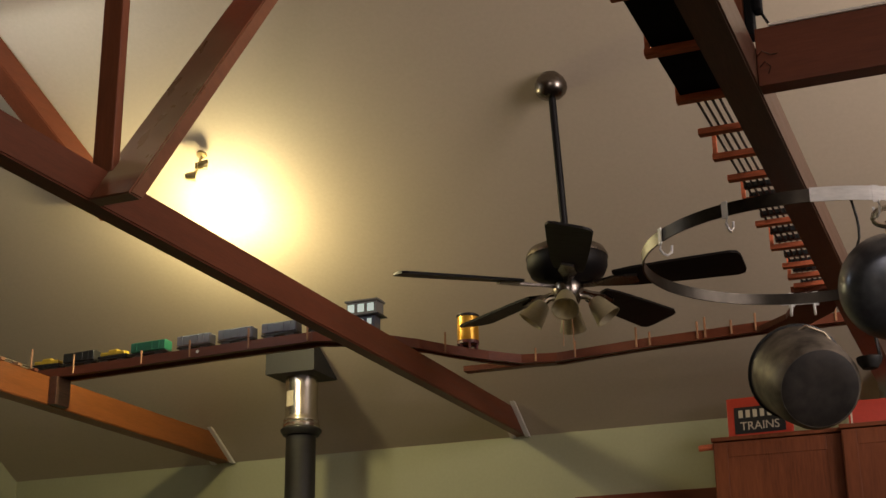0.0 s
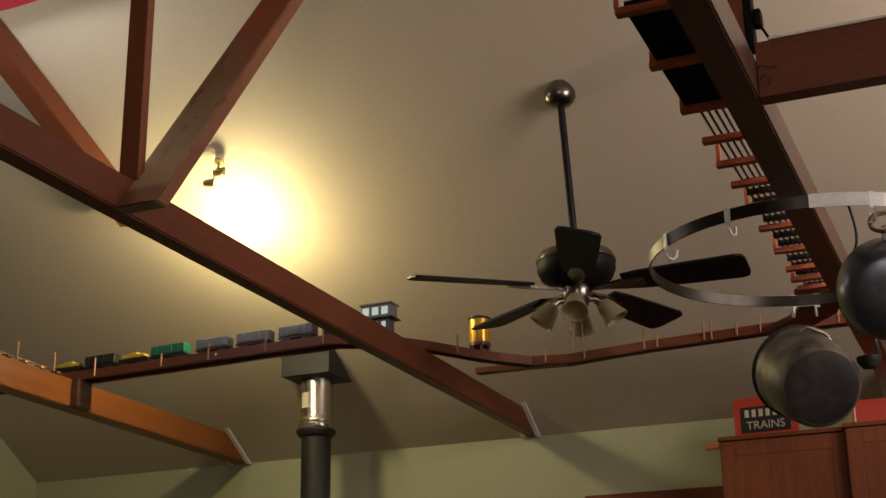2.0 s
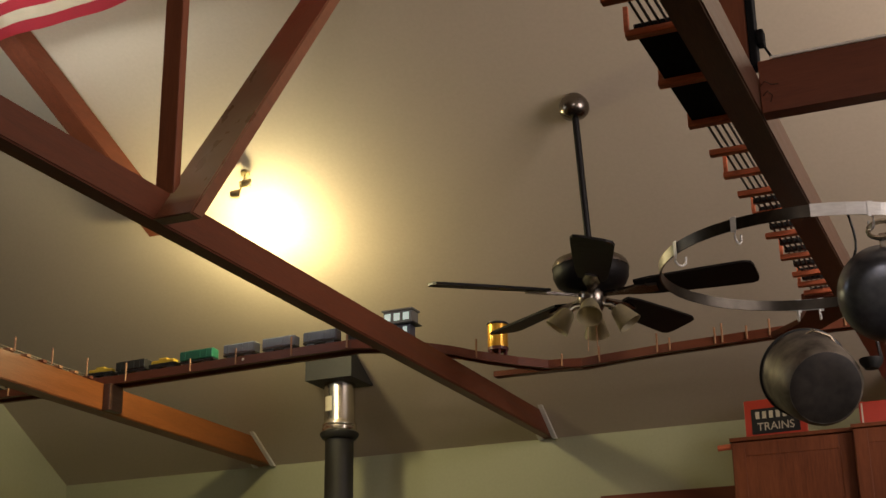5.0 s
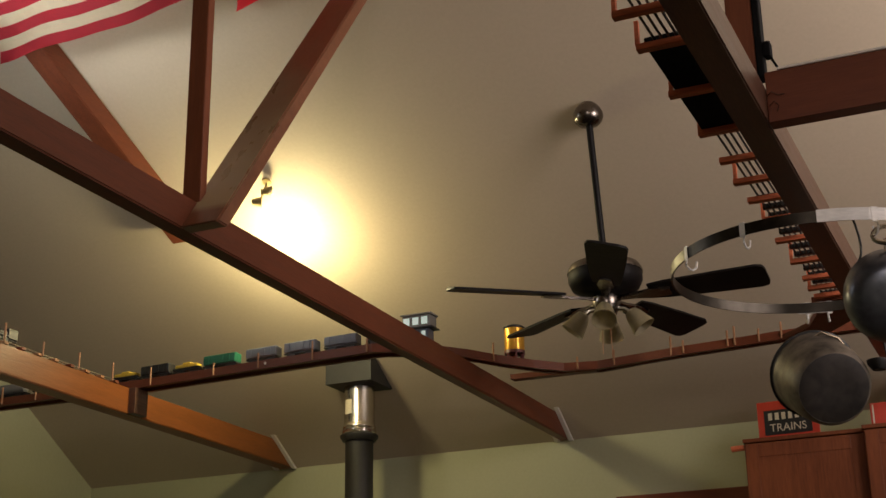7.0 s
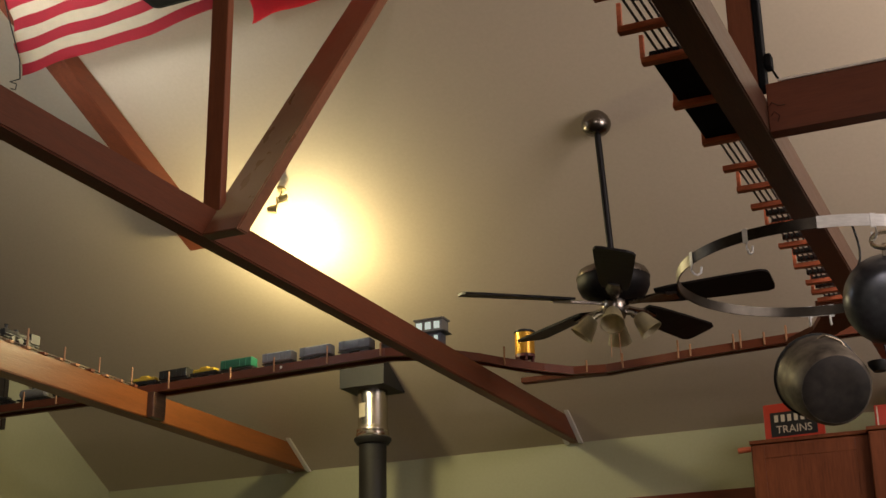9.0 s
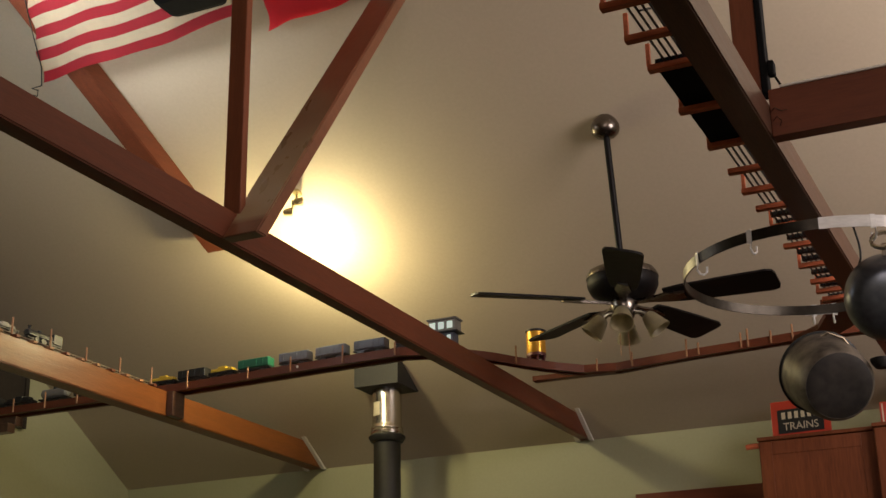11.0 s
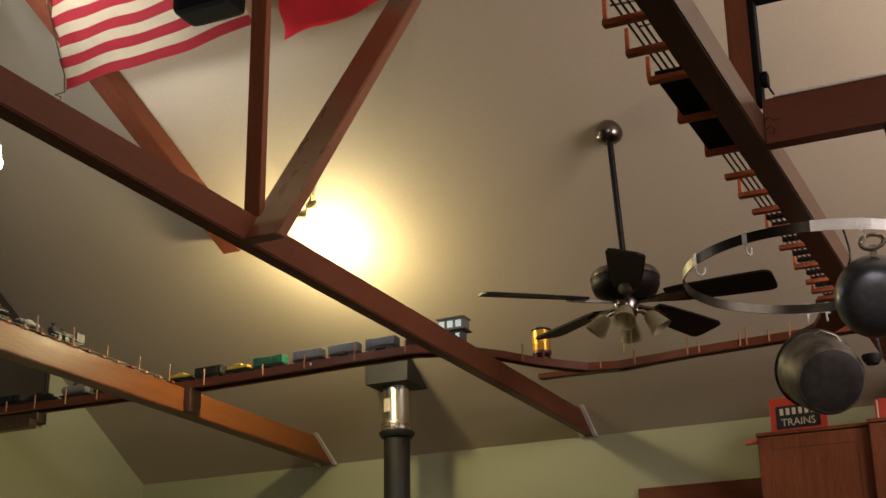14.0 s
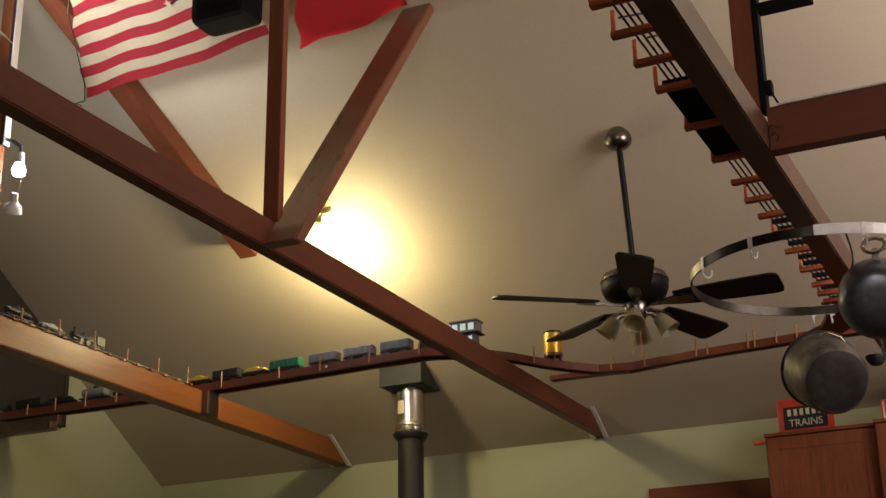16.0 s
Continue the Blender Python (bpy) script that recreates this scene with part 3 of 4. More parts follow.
part("body", turned(fresh(), [(0.110, -0.085), (0.113, -0.083), (0.1105, -0.075), (0.107, 0.02), (0.100, 0.080), (0.090, 0.096), (0.084, 0.094), (0.096, 0.078), (0.103, 0.02), (0.106, -0.075), (0.110, -0.085)], 44, m), pot_steel, pot, "", True)
part("base", turned(fresh(), [(0.0, 0.100), (0.05, 0.1005), (0.080, 0.099), (0.089, 0.0962), (0.084, 0.093), (0, 0.093)], 44, m), soot, pot, "burnt black base", True)
part("rim", turned(fresh(), [(0.109, -0.089), (0.117, -0.088), (0.118, -0.082), (0.112, -0.080)], 44, m), rail_metal, pot, "dark rolled rim", True)
part("bail_handle", tube(fresh(), [(-0.085, 0.07, 0.085), (-0.055, 0.05, 0.125), (-0.01, 0.04, 0.145), (0.03, 0.045, 0.125), (0.05, 0.05, 0.09)], 0.004, 6), steel, pot, "", True)

# pan with its round base to the camera
pan = thing("frying_pan", (-0.346, 3.259, 2.150), "dark blued steel pan hanging by its handle", "pan")
pan.scale = (1.0, 1.0, 1.04)
axis = Vector((0.12, -0.93, -0.34)).normalized()
m = Matrix.Translation((0.01, 0.0, 0.0)) @ axis.to_track_quat("Z", "Y").to_matrix().to_4x4()
part("bowl", turned(fresh(), [(0.102, -0.05), (0.106, -0.048), (0.104, -0.035), (0.096, 0.0), (0.082, 0.022), (0.062, 0.032), (0.03, 0.034), (0, 0.034)], 48, m), pan_steel, pan, "", True)
part("handle", block(fresh(), 0.008, 0.026, -0.012, -0.004, 0.085, 0.135, 0.003), steel, pan)
bm = fresh()
pts = [(0.017 + 0.030 * math.cos(2 * math.pi * i / 16), -0.014, 0.142 + 0.019 * math.sin(2 * math.pi * i / 16)) for i in range(17)]
part("hang_ring", tube(bm, pts, 0.006, 8), steel, pan, "cast steel hanging ring", True)
ladle = thing("ladle", (-0.460, 3.967, 2.185), "black ladle hanging below the pan", "ladle")
part("bowl", turned(fresh(), [(0, -0.03), (0.018, -0.028), (0.03, -0.012), (0.032, 0.0), (0.029, 0.0), (0.0, -0.022)], 20), black_paint, ladle, "", True)
part("handle", tube(fresh(), [(0.028, 0.0, -0.005), (0.02, 0.004, 0.06), (0.0, 0.0, 0.15)], 0.005, 6), black_paint, ladle)

# ---- cabinet run, signs ----
CAB_Y, CAB_TOP = 5.737, 2.345


def cabinet(x0, x1, y0, label):
    c = thing("wall_cabinet", (x0, y0, 1.35), label, "cabinet", "wall cabinets")
    w, h, d = x1 - x0, CAB_TOP - 1.35, WALL_Y - y0 - 0.004
    part("carcass", block(fresh(), 0, w, 0.021, d, 0, h - 0.001, 0.002), cabinet_wood, c)
    part("crown", block(fresh(), -0.004, w - 0.0005, -0.004, d, h, h + 0.016, 0.003), cabinet_wood, c)
    k = max(1, round(w / 0.42))
    for i in range(k):
        a, b = w * i / k + 0.002, w * (i + 1) / k - 0.002
        dr = part("door", block(fresh(), a, b, 0.0, 0.020, 0.004, h - 0.004, 0.003), cabinet_wood, c)
        bm = fresh()
        for q in ((a + 0.004, a + 0.055, 0.008, h - 0.008), (b - 0.055, b - 0.004, 0.008, h - 0.008), (a + 0.0555, b - 0.0555, 0.008, 0.06), (a + 0.0555, b - 0.0555, h - 0.062, h - 0.008)):
            block(bm, q[0], q[1], -0.003, 0.0015, q[2], q[3], 0.002)
        part("door_frame", bm, cabinet_wood, dr)
        hd = part("knob", turned(fresh(), [(0.005, 0), (0.005, 0.012), (0.012, 0.016), (0.010, 0.024), (0, 0.026)], 14), nickel, dr, "", True)
        hd.location, hd.rotation_euler = (b - 0.03, -0.006, 0.10), (radians(90), 0, 0)
    return c


cabinet(-1.224, -0.742, CAB_Y, "cherry-stained wall cabinet with tin sign on top")
cabinet(-0.740, 0.10, CAB_Y - 0.06, "deeper cherry-stained wall cabinet with panel doors")
peg_end = thing("crown_end", (-1.28, CAB_Y + 0.02, 2.318), "turned red wooden bracket end beside the cabinet", "bracket")
part("stub", tube(fresh(), [(0, 0, 0.01), (0.03, 0.0, 0.012), (0.055, 0.0, 0.012)], 0.012, 10), raw_wood, peg_end, "", True)


def lettering(text, size, where, mat, parent):
    cu = bpy.data.curves.new("lettering", "FONT")
    cu.body, cu.size, cu.extrude, cu.align_x, cu.align_y = text, size, 0.0006, "CENTER", "CENTER"
    tmp = bpy.data.objects.new("tmp", cu)
    scene.collection.objects.link(tmp)
    me = bpy.data.meshes.new_from_object(tmp.evaluated_get(bpy.context.evaluated_depsgraph_get()))
    bpy.data.objects.remove(tmp)
    ob = new("lettering", me)
    ob.data.materials.clear()
    ob.data.materials.append(mat)
    ob.parent = parent
    ob.location, ob.rotation_euler = where, (radians(90), 0, 0)
    return ob


sign = thing("tin_sign", (-1.165, CAB_Y + 0.03, CAB_TOP + 0.017), "red tin sign with black panel and cream letters", "sign", "tin signs", turn=-4)
part("plate", block(fresh(), 0, 0.250, 0, 0.012, 0, 0.150, 0.003), sign_red, sign)
part("panel", block(fresh(), 0.028, 0.222, -0.0025, -0.0003, 0.010, 0.112), plastics["black"], sign, "black panel")
for i in range(6):
    x = 0.046 + i * 0.0275
    part("mark", block(fresh(), x, x + 0.016, -0.0042, -0.0028, 0.071, 0.100), sign_cream, sign, "cream bar")
lettering("TRAINS", 0.045, (0.125, -0.0035, 0.037), sign_cream, sign)
sign2 = thing("tin_sign", (-0.712, CAB_Y + 0.00, CAB_TOP + 0.017), "red tin sign with pale border on cabinet", "sign", "tin signs", turn=3)
part("plate", block(fresh(), 0, 0.26, 0, 0.012, 0, 0.095, 0.003), sign_red, sign2)
part("border", block(fresh(), 0.008, 0.014, -0.002, -0.0003, 0.008, 0.088), sign_cream, sign2, "pale border line")

# ---- toy trains ----
RAIL_TOP = SHELF + 0.0385


def wheels(parent, half, gauge=0.016):
    for x in (-half * 0.68, -half * 0.45, half * 0.45, half * 0.68):
        part("wheel_set", tube(fresh(), [(x, -gauge, 0.010), (x, gauge, 0.010)], 0.010, 12), plastics["black"], parent)


def freight_car(where, turn, colour, label, length=0.168, tall=0.050, style="box"):
    c = thing("toy_freight_car", where, label, "toy train car", "toy train", turn=turn)
    h = length / 2
    wheels(c, h)
    part("frame", block(fresh(), -h, h, -0.019, 0.019, 0.013, 0.020, 0.002), plastics["black"], c)
    if style == "box":
        bm = block(fresh(), -h + 0.004, h - 0.004, -0.024, 0.024, 0.021, 0.021 + tall, 0.004)
        part("body", bm, plastics[colour], c)
        part("roof_walk", block(fresh(), -h + 0.01, h - 0.01, -0.006, 0.006, 0.0215 + tall, 0.025 + tall, 0.001), plastics[colour], c)
        part("side_door", block(fresh(), -0.022, 0.022, -0.0265, -0.0235, 0.024, 0.016 + tall, 0.001), plastics[colour], c)
        for x in (-h * 0.62, h * 0.62):
            part("rib", block(fresh(), x - 0.002, x + 0.002, -0.026, -0.0235, 0.022, 0.020 + tall), plastics[colour], c)
    elif style == "tank":
        part("tank", turned(fresh(), [(0, -h + 0.008), (0.015, -h + 0.010), (0.022, -h + 0.018), (0.022, h - 0.018), (0.015, h - 0.010), (0, h - 0.008)], 20, Matrix.Translation((0, 0, 0.044)) @ Matrix.Rotation(radians(90), 4, "Y")), plastics[colour], c, "", True)
        part("dome", turned(fresh(), [(0.012, 0.062), (0.012, 0.074), (0.008, 0.079), (0, 0.080)], 14), plastics["black"], c, "", True)
    elif style == "flat":
        part("deck", block(fresh(), -h + 0.002, h - 0.002, -0.023, 0.023, 0.0205, 0.027, 0.001), plastics["black"], c)
        for k, x in enumerate((-h * 0.55, 0.0, h * 0.5)):
            part("load", block(fresh(), x - 0.022, x + 0.020, -0.017, 0.017, 0.0275, 0.043 + 0.008 * (k % 2), 0.005), plastics[colour], c)
    return c


def engine(where, turn, label, stripe="silver"):
    c = thing("toy_locomotive", where, label, "toy locomotive", "toy train", turn=turn)
    wheels(c, 0.10)
    part("frame", block(fresh(), -0.105, 0.105, -0.019, 0.019, 0.013, 0.021, 0.002), plastics["black"], c)
    part("boiler", turned(fresh(), [(0, -0.10), (0.016, -0.099), (0.021, -0.09), (0.021, 0.045), (0, 0.045)], 22, Matrix.Translation((0, 0, 0.045)) @ Matrix.Rotation(radians(90), 4, "Y")), plastics["black"], c, "", True)
    part("cab", block(fresh(), 0.046, 0.100, -0.025, 0.025, 0.0215, 0.076, 0.003), plastics["black"], c)
    part("stack", turned(fresh(), [(0.007, 0.06), (0.007, 0.08), (0.010, 0.086), (0.0, 0.086)], 14, Matrix.Translation((-0.08, 0, 0))), plastics["black"], c, "", True)
    part("dome", turned(fresh(), [(0.010, 0.06), (0.010, 0.074), (0, 0.079)], 14, Matrix.Translation((-0.02, 0, 0))), plastics["black"], c, "", True)
    part("running_board", block(fresh(), -0.10, 0.045, -0.027, -0.0225, 0.030, 0.0335), plastics[stripe], c, "pale running board")
    for x in (-0.05, -0.01, 0.03):
        part("drive_wheel", turned(fresh(), [(0, -0.024), (0.014, -0.024), (0.015, -0.018), (0, -0.018)], 18, Matrix.Translation((x, 0, 0.015)) @ Matrix.Rotation(radians(90), 4, "X") @ pose(0, 0, 0.042)), plastics["black"], c)
    return c


def on_shelf(x, step=0.03):
    y = front(x) + wide(x) / 2 + 0.008
    a = math.degrees(math.atan2(front(x + step) - front(x - step), 2 * step))
    return (x, y, RAIL_TOP), a


TRAIN = [(-3.59, "flat", "yellow", "black toy flat car with yellow load", 0.13), (-3.435, "box", "black", "black toy hopper car on the shelf track", 0.155),
         (-3.275, "flat", "yellow", "black toy flat car carrying yellow machines", 0.135), (-3.107, "box", "green", "green toy boxcar with black roof edge", 0.165),
         (-2.903, "box", "bluegrey", "blue-grey toy boxcar on the shelf track", 0.15), (-2.72, "box", "bluegrey", "blue-grey toy boxcar on the shelf track", 0.15),
         (-2.535, "box", "slate", "dark slate toy boxcar beside the beam", 0.15), (-2.355, "box", "maroon", "maroon toy boxcar behind the beam", 0.14)]
for x, style, colour, label, length in TRAIN:
    w, a = on_shelf(x)
    freight_car(w, a, colour, label, length, 0.038 if style == "box" else 0.036, style)
for x, style, colour in ((-4.58, "box", "black"), (-4.39, "flat", "black"), (-4.19, "tank", "silver"), (-3.99, "flat", "silver"), (-3.81, "box", "black")):
    w, a = on_shelf(x)
    freight_car(w, a, colour, "dark toy freight car in shadow by gable", 0.165, 0.034, style)
low = engine((-3.562, 3.93, B1_TOP + 0.0185), 90, "black toy steam engine on the beam track")
tender = freight_car((-3.562, 3.71, B1_TOP + 0.0185), 90, "silver", "black toy tender with pale load behind engine", 0.15, 0.03, "flat")
tanker = freight_car((-3.562, 3.52, B1_TOP + 0.0185), 90, "black", "dark toy tank car on the beam track", 0.16, 0.03, "tank")
for toy in (low, tender, tanker):
    toy.scale = (0.95, 0.8, 0.72)

# gold water tank beside the bend
tank = thing("toy_water_tank", (-1.972, 5.112, SHELF + 0.031), "gold tin toy water tank with black rims", "toy water tank")
part("drum", turned(fresh(), [(0, 0.028), (0.039, 0.028), (0.040, 0.033), (0.040, 0.126), (0, 0.126)], 30), gold_tin, tank, "", True)
part("lid", turned(fresh(), [(0.0415, 0.122), (0.043, 0.124), (0.043, 0.130), (0.034, 0.135), (0, 0.136)], 30), plastics["black"], tank, "black rim lid", True)
part("base_ring", turned(fresh(), [(0.030, 0.018), (0.041, 0.020), (0.041, 0.032), (0.030, 0.032)], 30), plastics["maroon"], tank, "dark red base ring", True)
for k in range(6):
    a = radians(60 * k)
    part("leg", tube(fresh(), [(0.034 * math.cos(a), 0.034 * math.sin(a), 0), (0.034 * math.cos(a), 0.034 * math.sin(a), 0.022)], 0.005, 6), plastics["maroon"], tank)

# little lit signal house behind the second truss, on its own stand
house = thing("toy_signal_house", (-2.224, 4.770, SHELF - 0.019), "grey toy signal house with pale lit windows", "toy house")
part("stand", block(fresh(), -0.035, 0.035, -0.015, 0.025, 0.050, 0.07, 0.002), plastics["black"], house)
part("lower_storey", block(fresh(), -0.03, 0.04, -0.022, 0.03, 0.0705, 0.115, 0.002), plastics["slate"], house)
part("walkway", block(fresh(), -0.075, 0.062, -0.035, 0.04, 0.1155, 0.120, 0.001), plastics["black"], house)
part("cabin", block(fresh(), -0.068, 0.050, -0.026, 0.034, 0.1205, 0.168, 0.002), plastics["silver"], house)
part("roof", block(fresh(), -0.074, 0.056, -0.032, 0.04, 0.1685, 0.176, 0.003), plastics["silver"], house, "pale flat roof")
for x in (-0.05, -0.012, 0.026):
    part("window", block(fresh(), x - 0.012, x + 0.013, -0.0275, -0.0262, 0.131, 0.160), window_glow, house, "pale lit window")
for x in (-0.012, 0.02):
    part("window", block(fresh(), x - 0.008, x + 0.009, -0.0235, -0.0222, 0.083, 0.105), window_glow, house, "pale lit window")

# ---- lamps that show ----
slope_turn = math.degrees(math.atan(SLOPE))
spot = thing("ceiling_spotlight", (-2.832, 4.60, roof(4.60)), "small brass two-head spotlight on the ceiling", "spotlight")
part("plate", turned(fresh(), [(0, -0.008), (0.018, -0.007), (0.020, 0.0), (0, 0.002)], 20, Matrix.Rotation(radians(slope_turn), 4, "X").inverted()), brass, spot, "", True)
part("stem", tube(fresh(), [(0, 0, -0.005), (0.0, -0.02, -0.05), (-0.03, 0.0, -0.085)], 0.005, 8), brass, spot)
part("yoke", tube(fresh(), [(-0.012, -0.02, -0.04), (-0.004, -0.03, -0.066), (0.022, -0.03, -0.070), (0.042, -0.02, -0.046)], 0.0035, 6), brass, spot)
for x, z in ((0.015, -0.050), (-0.035, -0.088)):
    d = Vector((0.55, 0.35, 0.05)).normalized()
    m = Matrix.Translation((x, -0.015, z)) @ d.to_track_quat("Z", "Y").to_matrix().to_4x4()
    hd = part("head", turned(fresh(), [(0, -0.022), (0.011, -0.020), (0.016, -0.005), (0.020, 0.018), (0.017, 0.018), (0.013, 0.0), (0, -0.002)], 18, m), brass, spot, "", True)
    part("bulb", turned(fresh(), [(0, 0.0), (0.008, 0.003), (0.009, 0.008), (0.006, 0.012), (0, 0.013)], 14, m), bulb_warm, hd, "glowing warm bulb", True)

track = thing("track_light", (-3.44, 3.325, 3.06), "black track light with two white lamp heads", "track light")
part("rail", block(fresh(), -0.097, -0.080, -0.018, 0.014, 0.22, 0.90, 0.003), plastics["black"], track)
part("rail_edge", block(fresh(), -0.0795, -0.074, -0.018, 0.014, 0.22, 0.90, 0.001), trim_white, track, "white rail edge")
part("stem", tube(fresh(), [(-0.085, 0.0, 0.25), (-0.04, 0.0, 0.23), (0.0, 0.0, 0.20), (0.0, 0.0, 0.15)], 0.008, 8), pan_steel, track)
part("lower_stem", tube(fresh(), [(-0.148, 0.0, -0.02), (-0.06, 0.0, -0.02), (-0.012, 0.0, -0.035)], 0.005, 8), chrome, track)
lamp_head = part("head", turned(fresh(), [(0, 0.175), (0.015, 0.173), (0.016, 0.135), (0.020, 0.128), (0.0, 0.125)], 20), plastics["white"], track, "white lamp head", True)
part("bulb", turned(fresh(), [(0, 0.126), (0.018, 0.122), (0.027, 0.104), (0.022, 0.083), (0, 0.074)], 20), bulb_led, lamp_head, "glowing white bulb", True)
m = Matrix.Translation((-0.012, 0, -0.035)) @ pose(0, 0, 0, 200, 25, 0)
lower = part("head", turned(fresh(), [(0, -0.045), (0.014, -0.043), (0.016, -0.01), (0.034, 0.010), (0.038, 0.035), (0.035, 0.035), (0.030, 0.012), (0, 0.0)], 24, m), plastics["white"], track, "white lamp head", True)
part("bulb", turned(fresh(), [(0, 0.026), (0.026, 0.022), (0.029, 0.014), (0, 0.012)], 20, m), pan_steel, lower, "unlit round bulb", True)
part("cord", tube(fresh(), [(0.018, 0, 0.10), (0.016, 0.0, 0.05), (0.004, 0, -0.01)], 0.0022, 6), chrome, track)
# third arm and head, out of view, added behind the flag lamp
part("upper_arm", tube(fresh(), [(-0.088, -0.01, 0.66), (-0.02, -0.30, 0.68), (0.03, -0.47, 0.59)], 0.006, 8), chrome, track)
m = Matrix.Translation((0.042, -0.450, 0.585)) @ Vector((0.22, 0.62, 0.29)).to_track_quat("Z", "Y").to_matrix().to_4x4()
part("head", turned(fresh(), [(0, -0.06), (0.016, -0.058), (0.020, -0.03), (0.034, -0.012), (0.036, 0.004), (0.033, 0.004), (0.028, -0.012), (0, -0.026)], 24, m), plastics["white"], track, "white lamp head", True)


# ---- flags pinned under the sloping ceiling ----
def cloth(name, x0, x1, y0, long, below, lean, cols, rows, paint, mats, label, sway):
    """A cloth under the slope: its lower edge runs from x0 to x1 near y0, and it goes up the slope; lean shifts its west edge."""
    f = thing(name, (x0, y0, roof(y0) - below), label, "flag")
    flat = 1 / math.hypot(1, SLOPE)
    bm = fresh()
    grid = []
    for j in range(rows + 1):
        line = []
        for i in range(cols + 1):
            u, v = i / cols, j / rows
            x = (x1 - x0) * u + lean * v * long * (1 - u) + 0.010 * math.sin(v * 21) * (1 - u) ** 3
            y = -0.055 * u - long * v * flat - 0.012 * math.sin(u * 9.0 + v * 2) * (1 - v)
            d = below + sway * (math.sin(u * 10 + v * 3.1) * (0.35 + 0.65 * (1 - v)) + 0.5 * math.sin(u * 21 - v * 6) * (1 - u))
            line.append(bm.verts.new((x, y, roof(y0 + y) - d - roof(y0) + below)))
        grid.append(line)
    for j in range(rows):
        for i in range(cols):
            face = bm.faces.new((grid[j][i], grid[j][i + 1], grid[j + 1][i + 1], grid[j + 1][i]))
            face.material_index, face.smooth = paint(i / cols, j / rows), True
    bmesh.ops.solidify(bm, geom=bm.faces[:], thickness=0.0012)
    me = bpy.data.meshes.new("cloth")
    bm.to_mesh(me)
    bm.free()
    for m in mats:
        me.materials.append(m)
    ob = new("cloth", me)
    ob.parent = f
    return f


def stripes(u, v):
    if u > 0.60 and v > 6 / 13 - 1e-6:
        return 2
    return 0 if int(v * 13 + 1e-6) % 2 == 0 else 1


FLAG_BELOW = 0.135
us = cloth("striped_flag", -3.565, -2.60, 3.815, 0.60, FLAG_BELOW, 0.47, 60, 52, stripes, (flag_red, flag_white, flag_blue), "red and ivory striped flag with navy canton", 0.010)
base = roof(3.815) - FLAG_BELOW
for k in range(12):
    cx, v = 0.625 + 0.06 * (k % 6), 0.345 + 0.075 * (k // 6) + 0.03 * (k % 2)
    cy = -v * 0.858 + 0.01
    bm = fresh()
    pts = []
    for i in range(10):
        r = 0.020 if i % 2 == 0 else 0.008
        dx, dy = r * math.sin(math.pi * i / 5), -r * math.cos(math.pi * i / 5) * 0.858
        pts.append(bm.verts.new((cx + dx, cy + dy, roof(3.815 + cy + dy) - FLAG_BELOW - 0.020 - base)))
    bm.faces.new(pts)
    bmesh.ops.solidify(bm, geom=bm.faces[:], thickness=0.001)
    part("star", bm, flag_white, us, "ivory star")
part("cord", tube(fresh(), [(-0.075, 0.02, -0.03), (-0.055, 0.03, -0.035), (-0.035, 0.01, -0.022), (-0.06, 0.0, -0.012), (-0.005, -0.005, -0.014), (0.045, -0.07, 0.026), (0.085, -0.16, 0.08), (0.13, -0.26, 0.142), (0.17, -0.34, 0.19)], 0.0025, 6), rail_metal, us, "thin tie cord")
part("pin", tube(fresh(), [(0.16, -0.34, 0.19), (0.16, -0.34, 0.36)], 0.003, 6), steel, us)
part("pin", tube(fresh(), [(0.93, -0.20, 0.105), (0.93, -0.20, 0.27)], 0.003, 6), steel, us)
red = cloth("red_flag", -2.555, -2.03, 3.905, 0.62, 0.05, 0.42, 24, 24, lambda u, v: 0, (lit_red,), "plain red flag pinned to the ceiling", 0.006)

# black loudspeaker under the ceiling, before the flag
spk = thing("loudspeaker", (-2.60, 3.50, 3.655), "small black loudspeaker fixed under the ceiling", "loudspeaker")
part("body", block(fresh(), -0.135, 0.105, -0.10, 0.05, 0.0, 0.24, 0.028), matt_black, spk)
part("bracket", block(fresh(), -0.03, 0.03, -0.06, -0.02, 0.235, roof(3.46) - 3.655 - 0.002, 0.004), matt_black, spk)

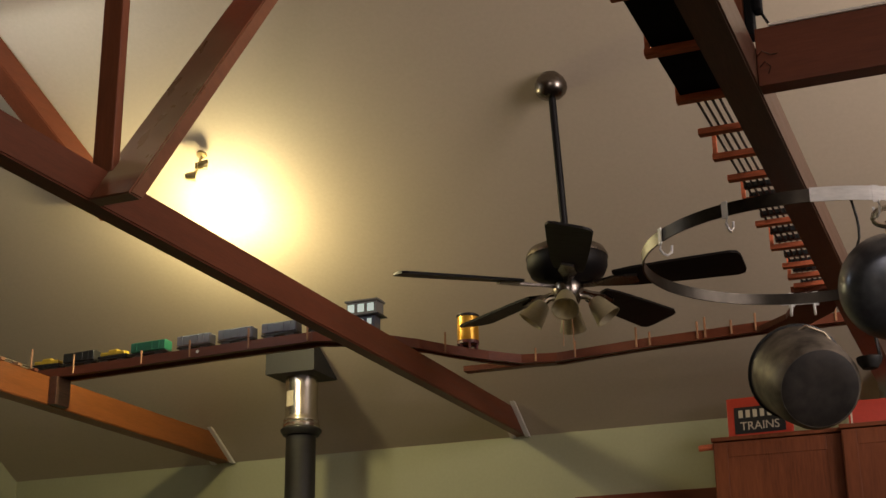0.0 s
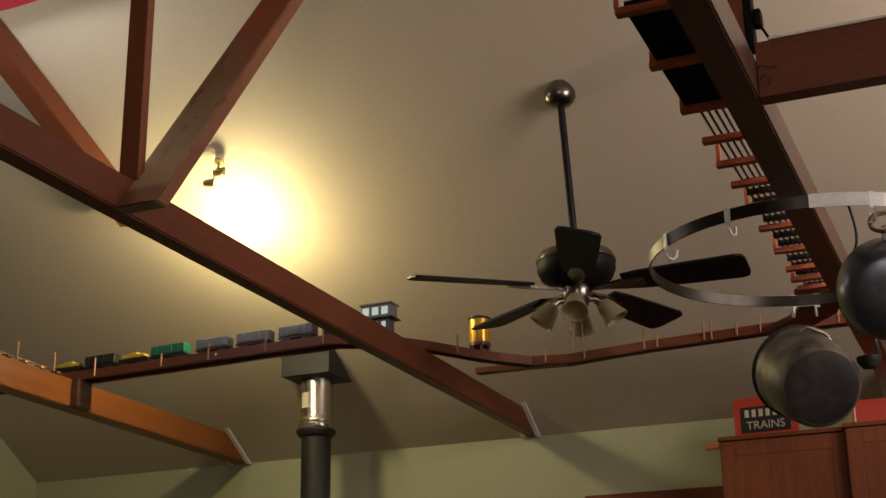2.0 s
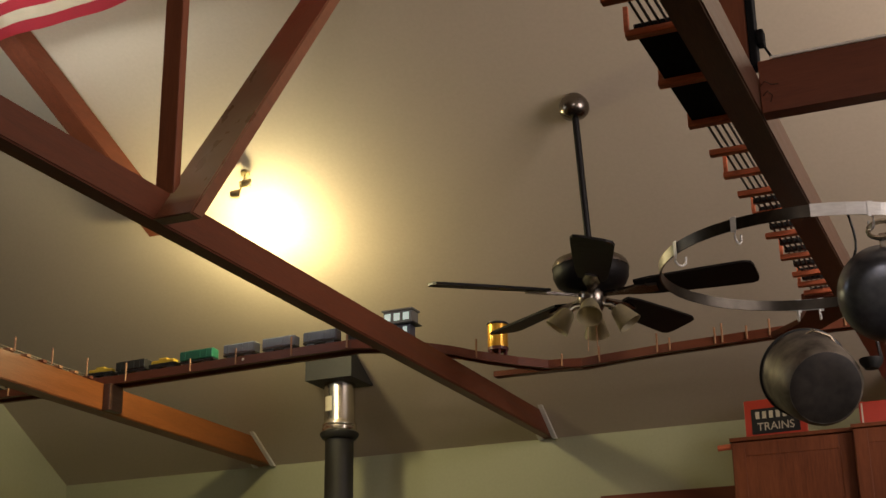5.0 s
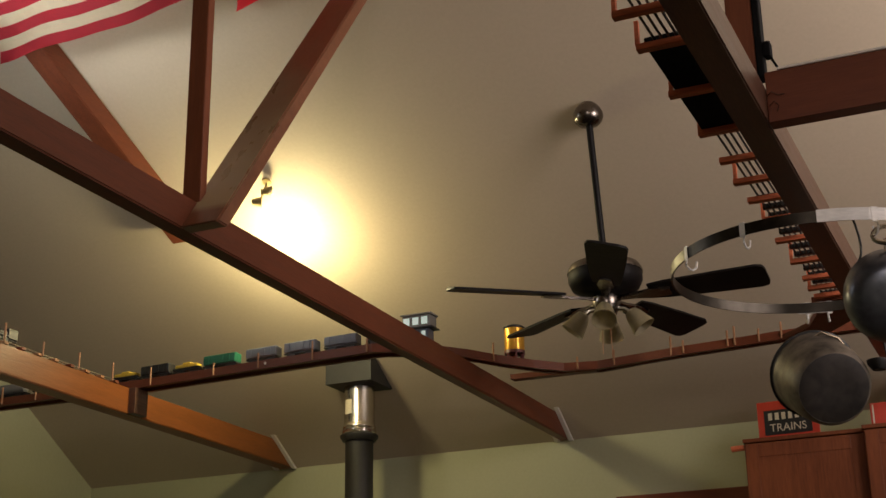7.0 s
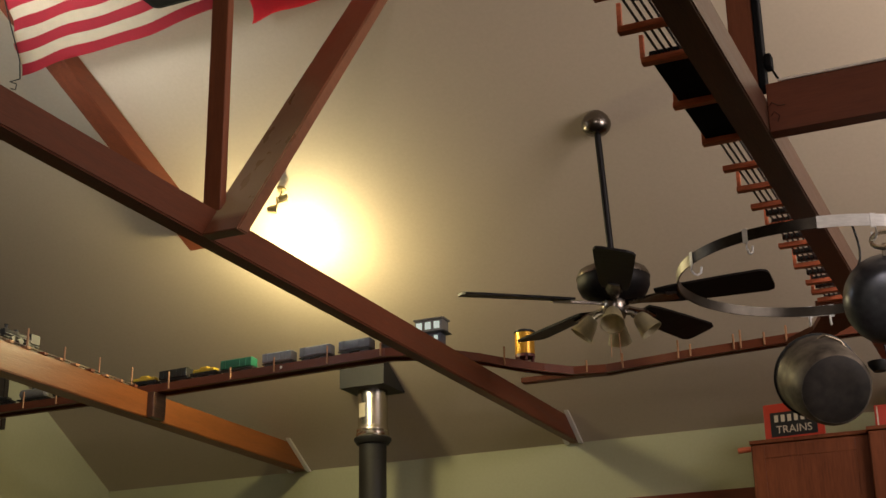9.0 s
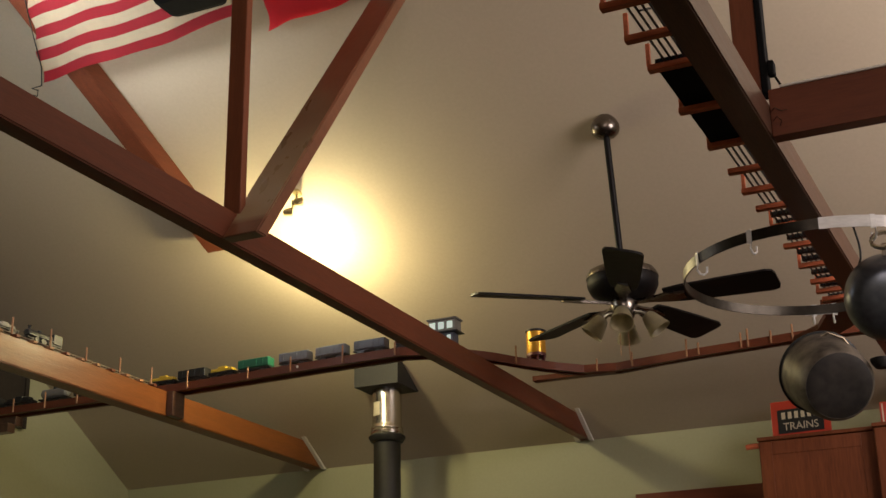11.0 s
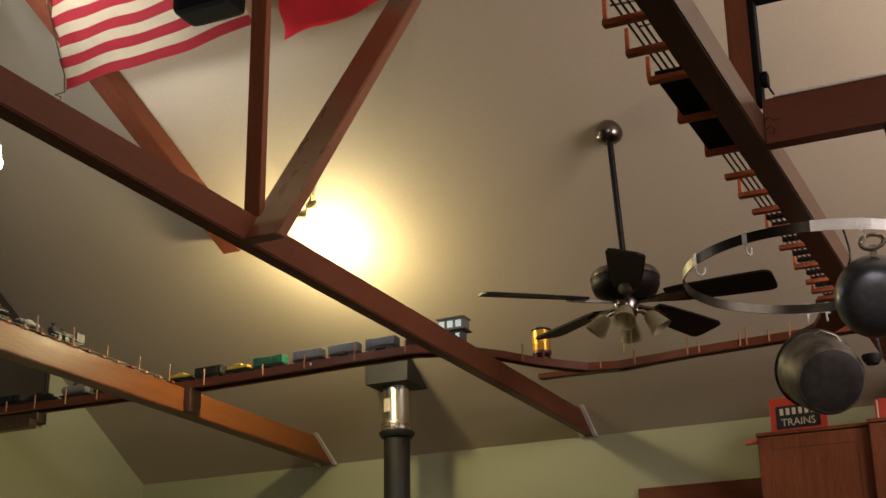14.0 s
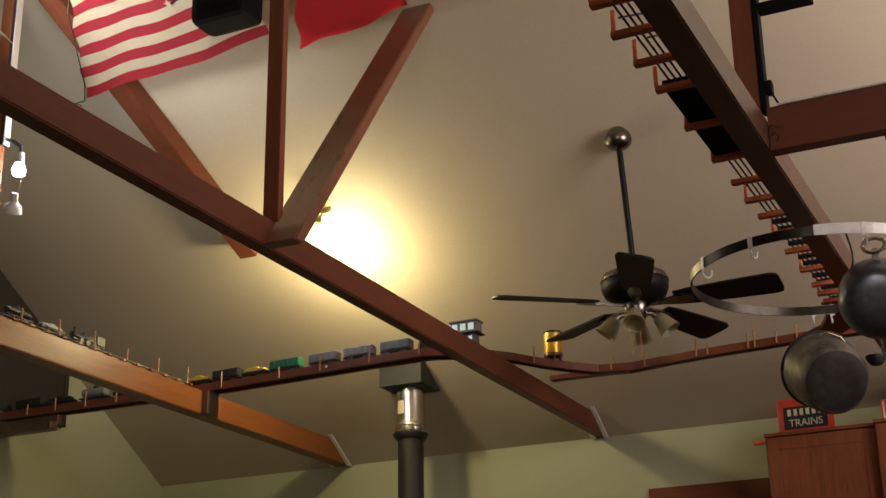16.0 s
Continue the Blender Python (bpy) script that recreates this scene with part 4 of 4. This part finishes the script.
# dark panel over the gable wall above the shelf, cut to the slope
board = thing("gable_panel", (GABLE_X + 0.003, 0, 0), "dark brown panel over the gable wall above the shelf", "board")
loop = [(4.05, 2.665), (5.17, 2.665), (5.17, roof(5.17) - 0.012), (4.05, roof(4.05) - 0.012)]
part("panel", prism(fresh(), loop, 0, 0, 0.028), panel_brown, board)
part("edge_strip", prism(fresh(), [(5.145, 2.664), (5.172, 2.664), (5.172, roof(5.172) - 0.014), (5.145, roof(5.145) - 0.014)], 0, 0.0285, 0.036), panel_brown, board)

# bracket under the shelf on the gable wall
gb = thing("wall_bracket", (GABLE_X + 0.002, 4.60, 2.50), "dark red wooden shelf bracket on the gable wall", "bracket")
# arms in the darker wood, to hold the shade by the gable
part("arm", block(fresh(), 0.0, 0.44, 0.0, 0.05, 0.0, 0.042, 0.004), dark_wood, gb)
part("upper_arm", block(fresh(), 0.0, 0.42, 0.07, 0.12, 0.044, 0.087, 0.004), dark_wood, gb)
part("strut", block(fresh(), 0.0, 0.05, 0.0, 0.06, -0.45, -0.001, 0.004), wood_z, gb)

# ---- unseen lamps added over the kitchen and to the south ----
bowl = thing("added_uplight", (KITCHEN_AT[0], KITCHEN_AT[1], KITCHEN_AT[2] - 0.10), "unseen white uplight bowl added over the kitchen", "uplight")
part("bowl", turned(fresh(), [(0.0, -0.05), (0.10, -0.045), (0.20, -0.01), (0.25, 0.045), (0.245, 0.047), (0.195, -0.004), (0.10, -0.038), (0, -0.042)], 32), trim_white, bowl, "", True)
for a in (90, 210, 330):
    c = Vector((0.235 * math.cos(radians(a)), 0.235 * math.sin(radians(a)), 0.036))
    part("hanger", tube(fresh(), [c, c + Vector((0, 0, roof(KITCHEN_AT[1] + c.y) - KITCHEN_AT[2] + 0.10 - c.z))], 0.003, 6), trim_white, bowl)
# unseen pendant, added only to hold the fill lamp
kl = thing("fill_pendant", (FILL_AT[0], FILL_AT[1], FILL_AT[2]), "unseen white pendant added for the fill lamp", "pendant lamp")
up = roof(FILL_AT[1]) - FILL_AT[2]
part("dish", turned(fresh(), [(0.0, 0.125), (0.05, 0.122), (0.10, 0.110), (0.14, 0.09), (0.137, 0.088), (0.09, 0.106), (0, 0.116)], 28), trim_white, kl, "", True)
part("stem", tube(fresh(), [(0, 0, 0.12), (0, 0, up)], 0.010, 8), trim_white, kl)
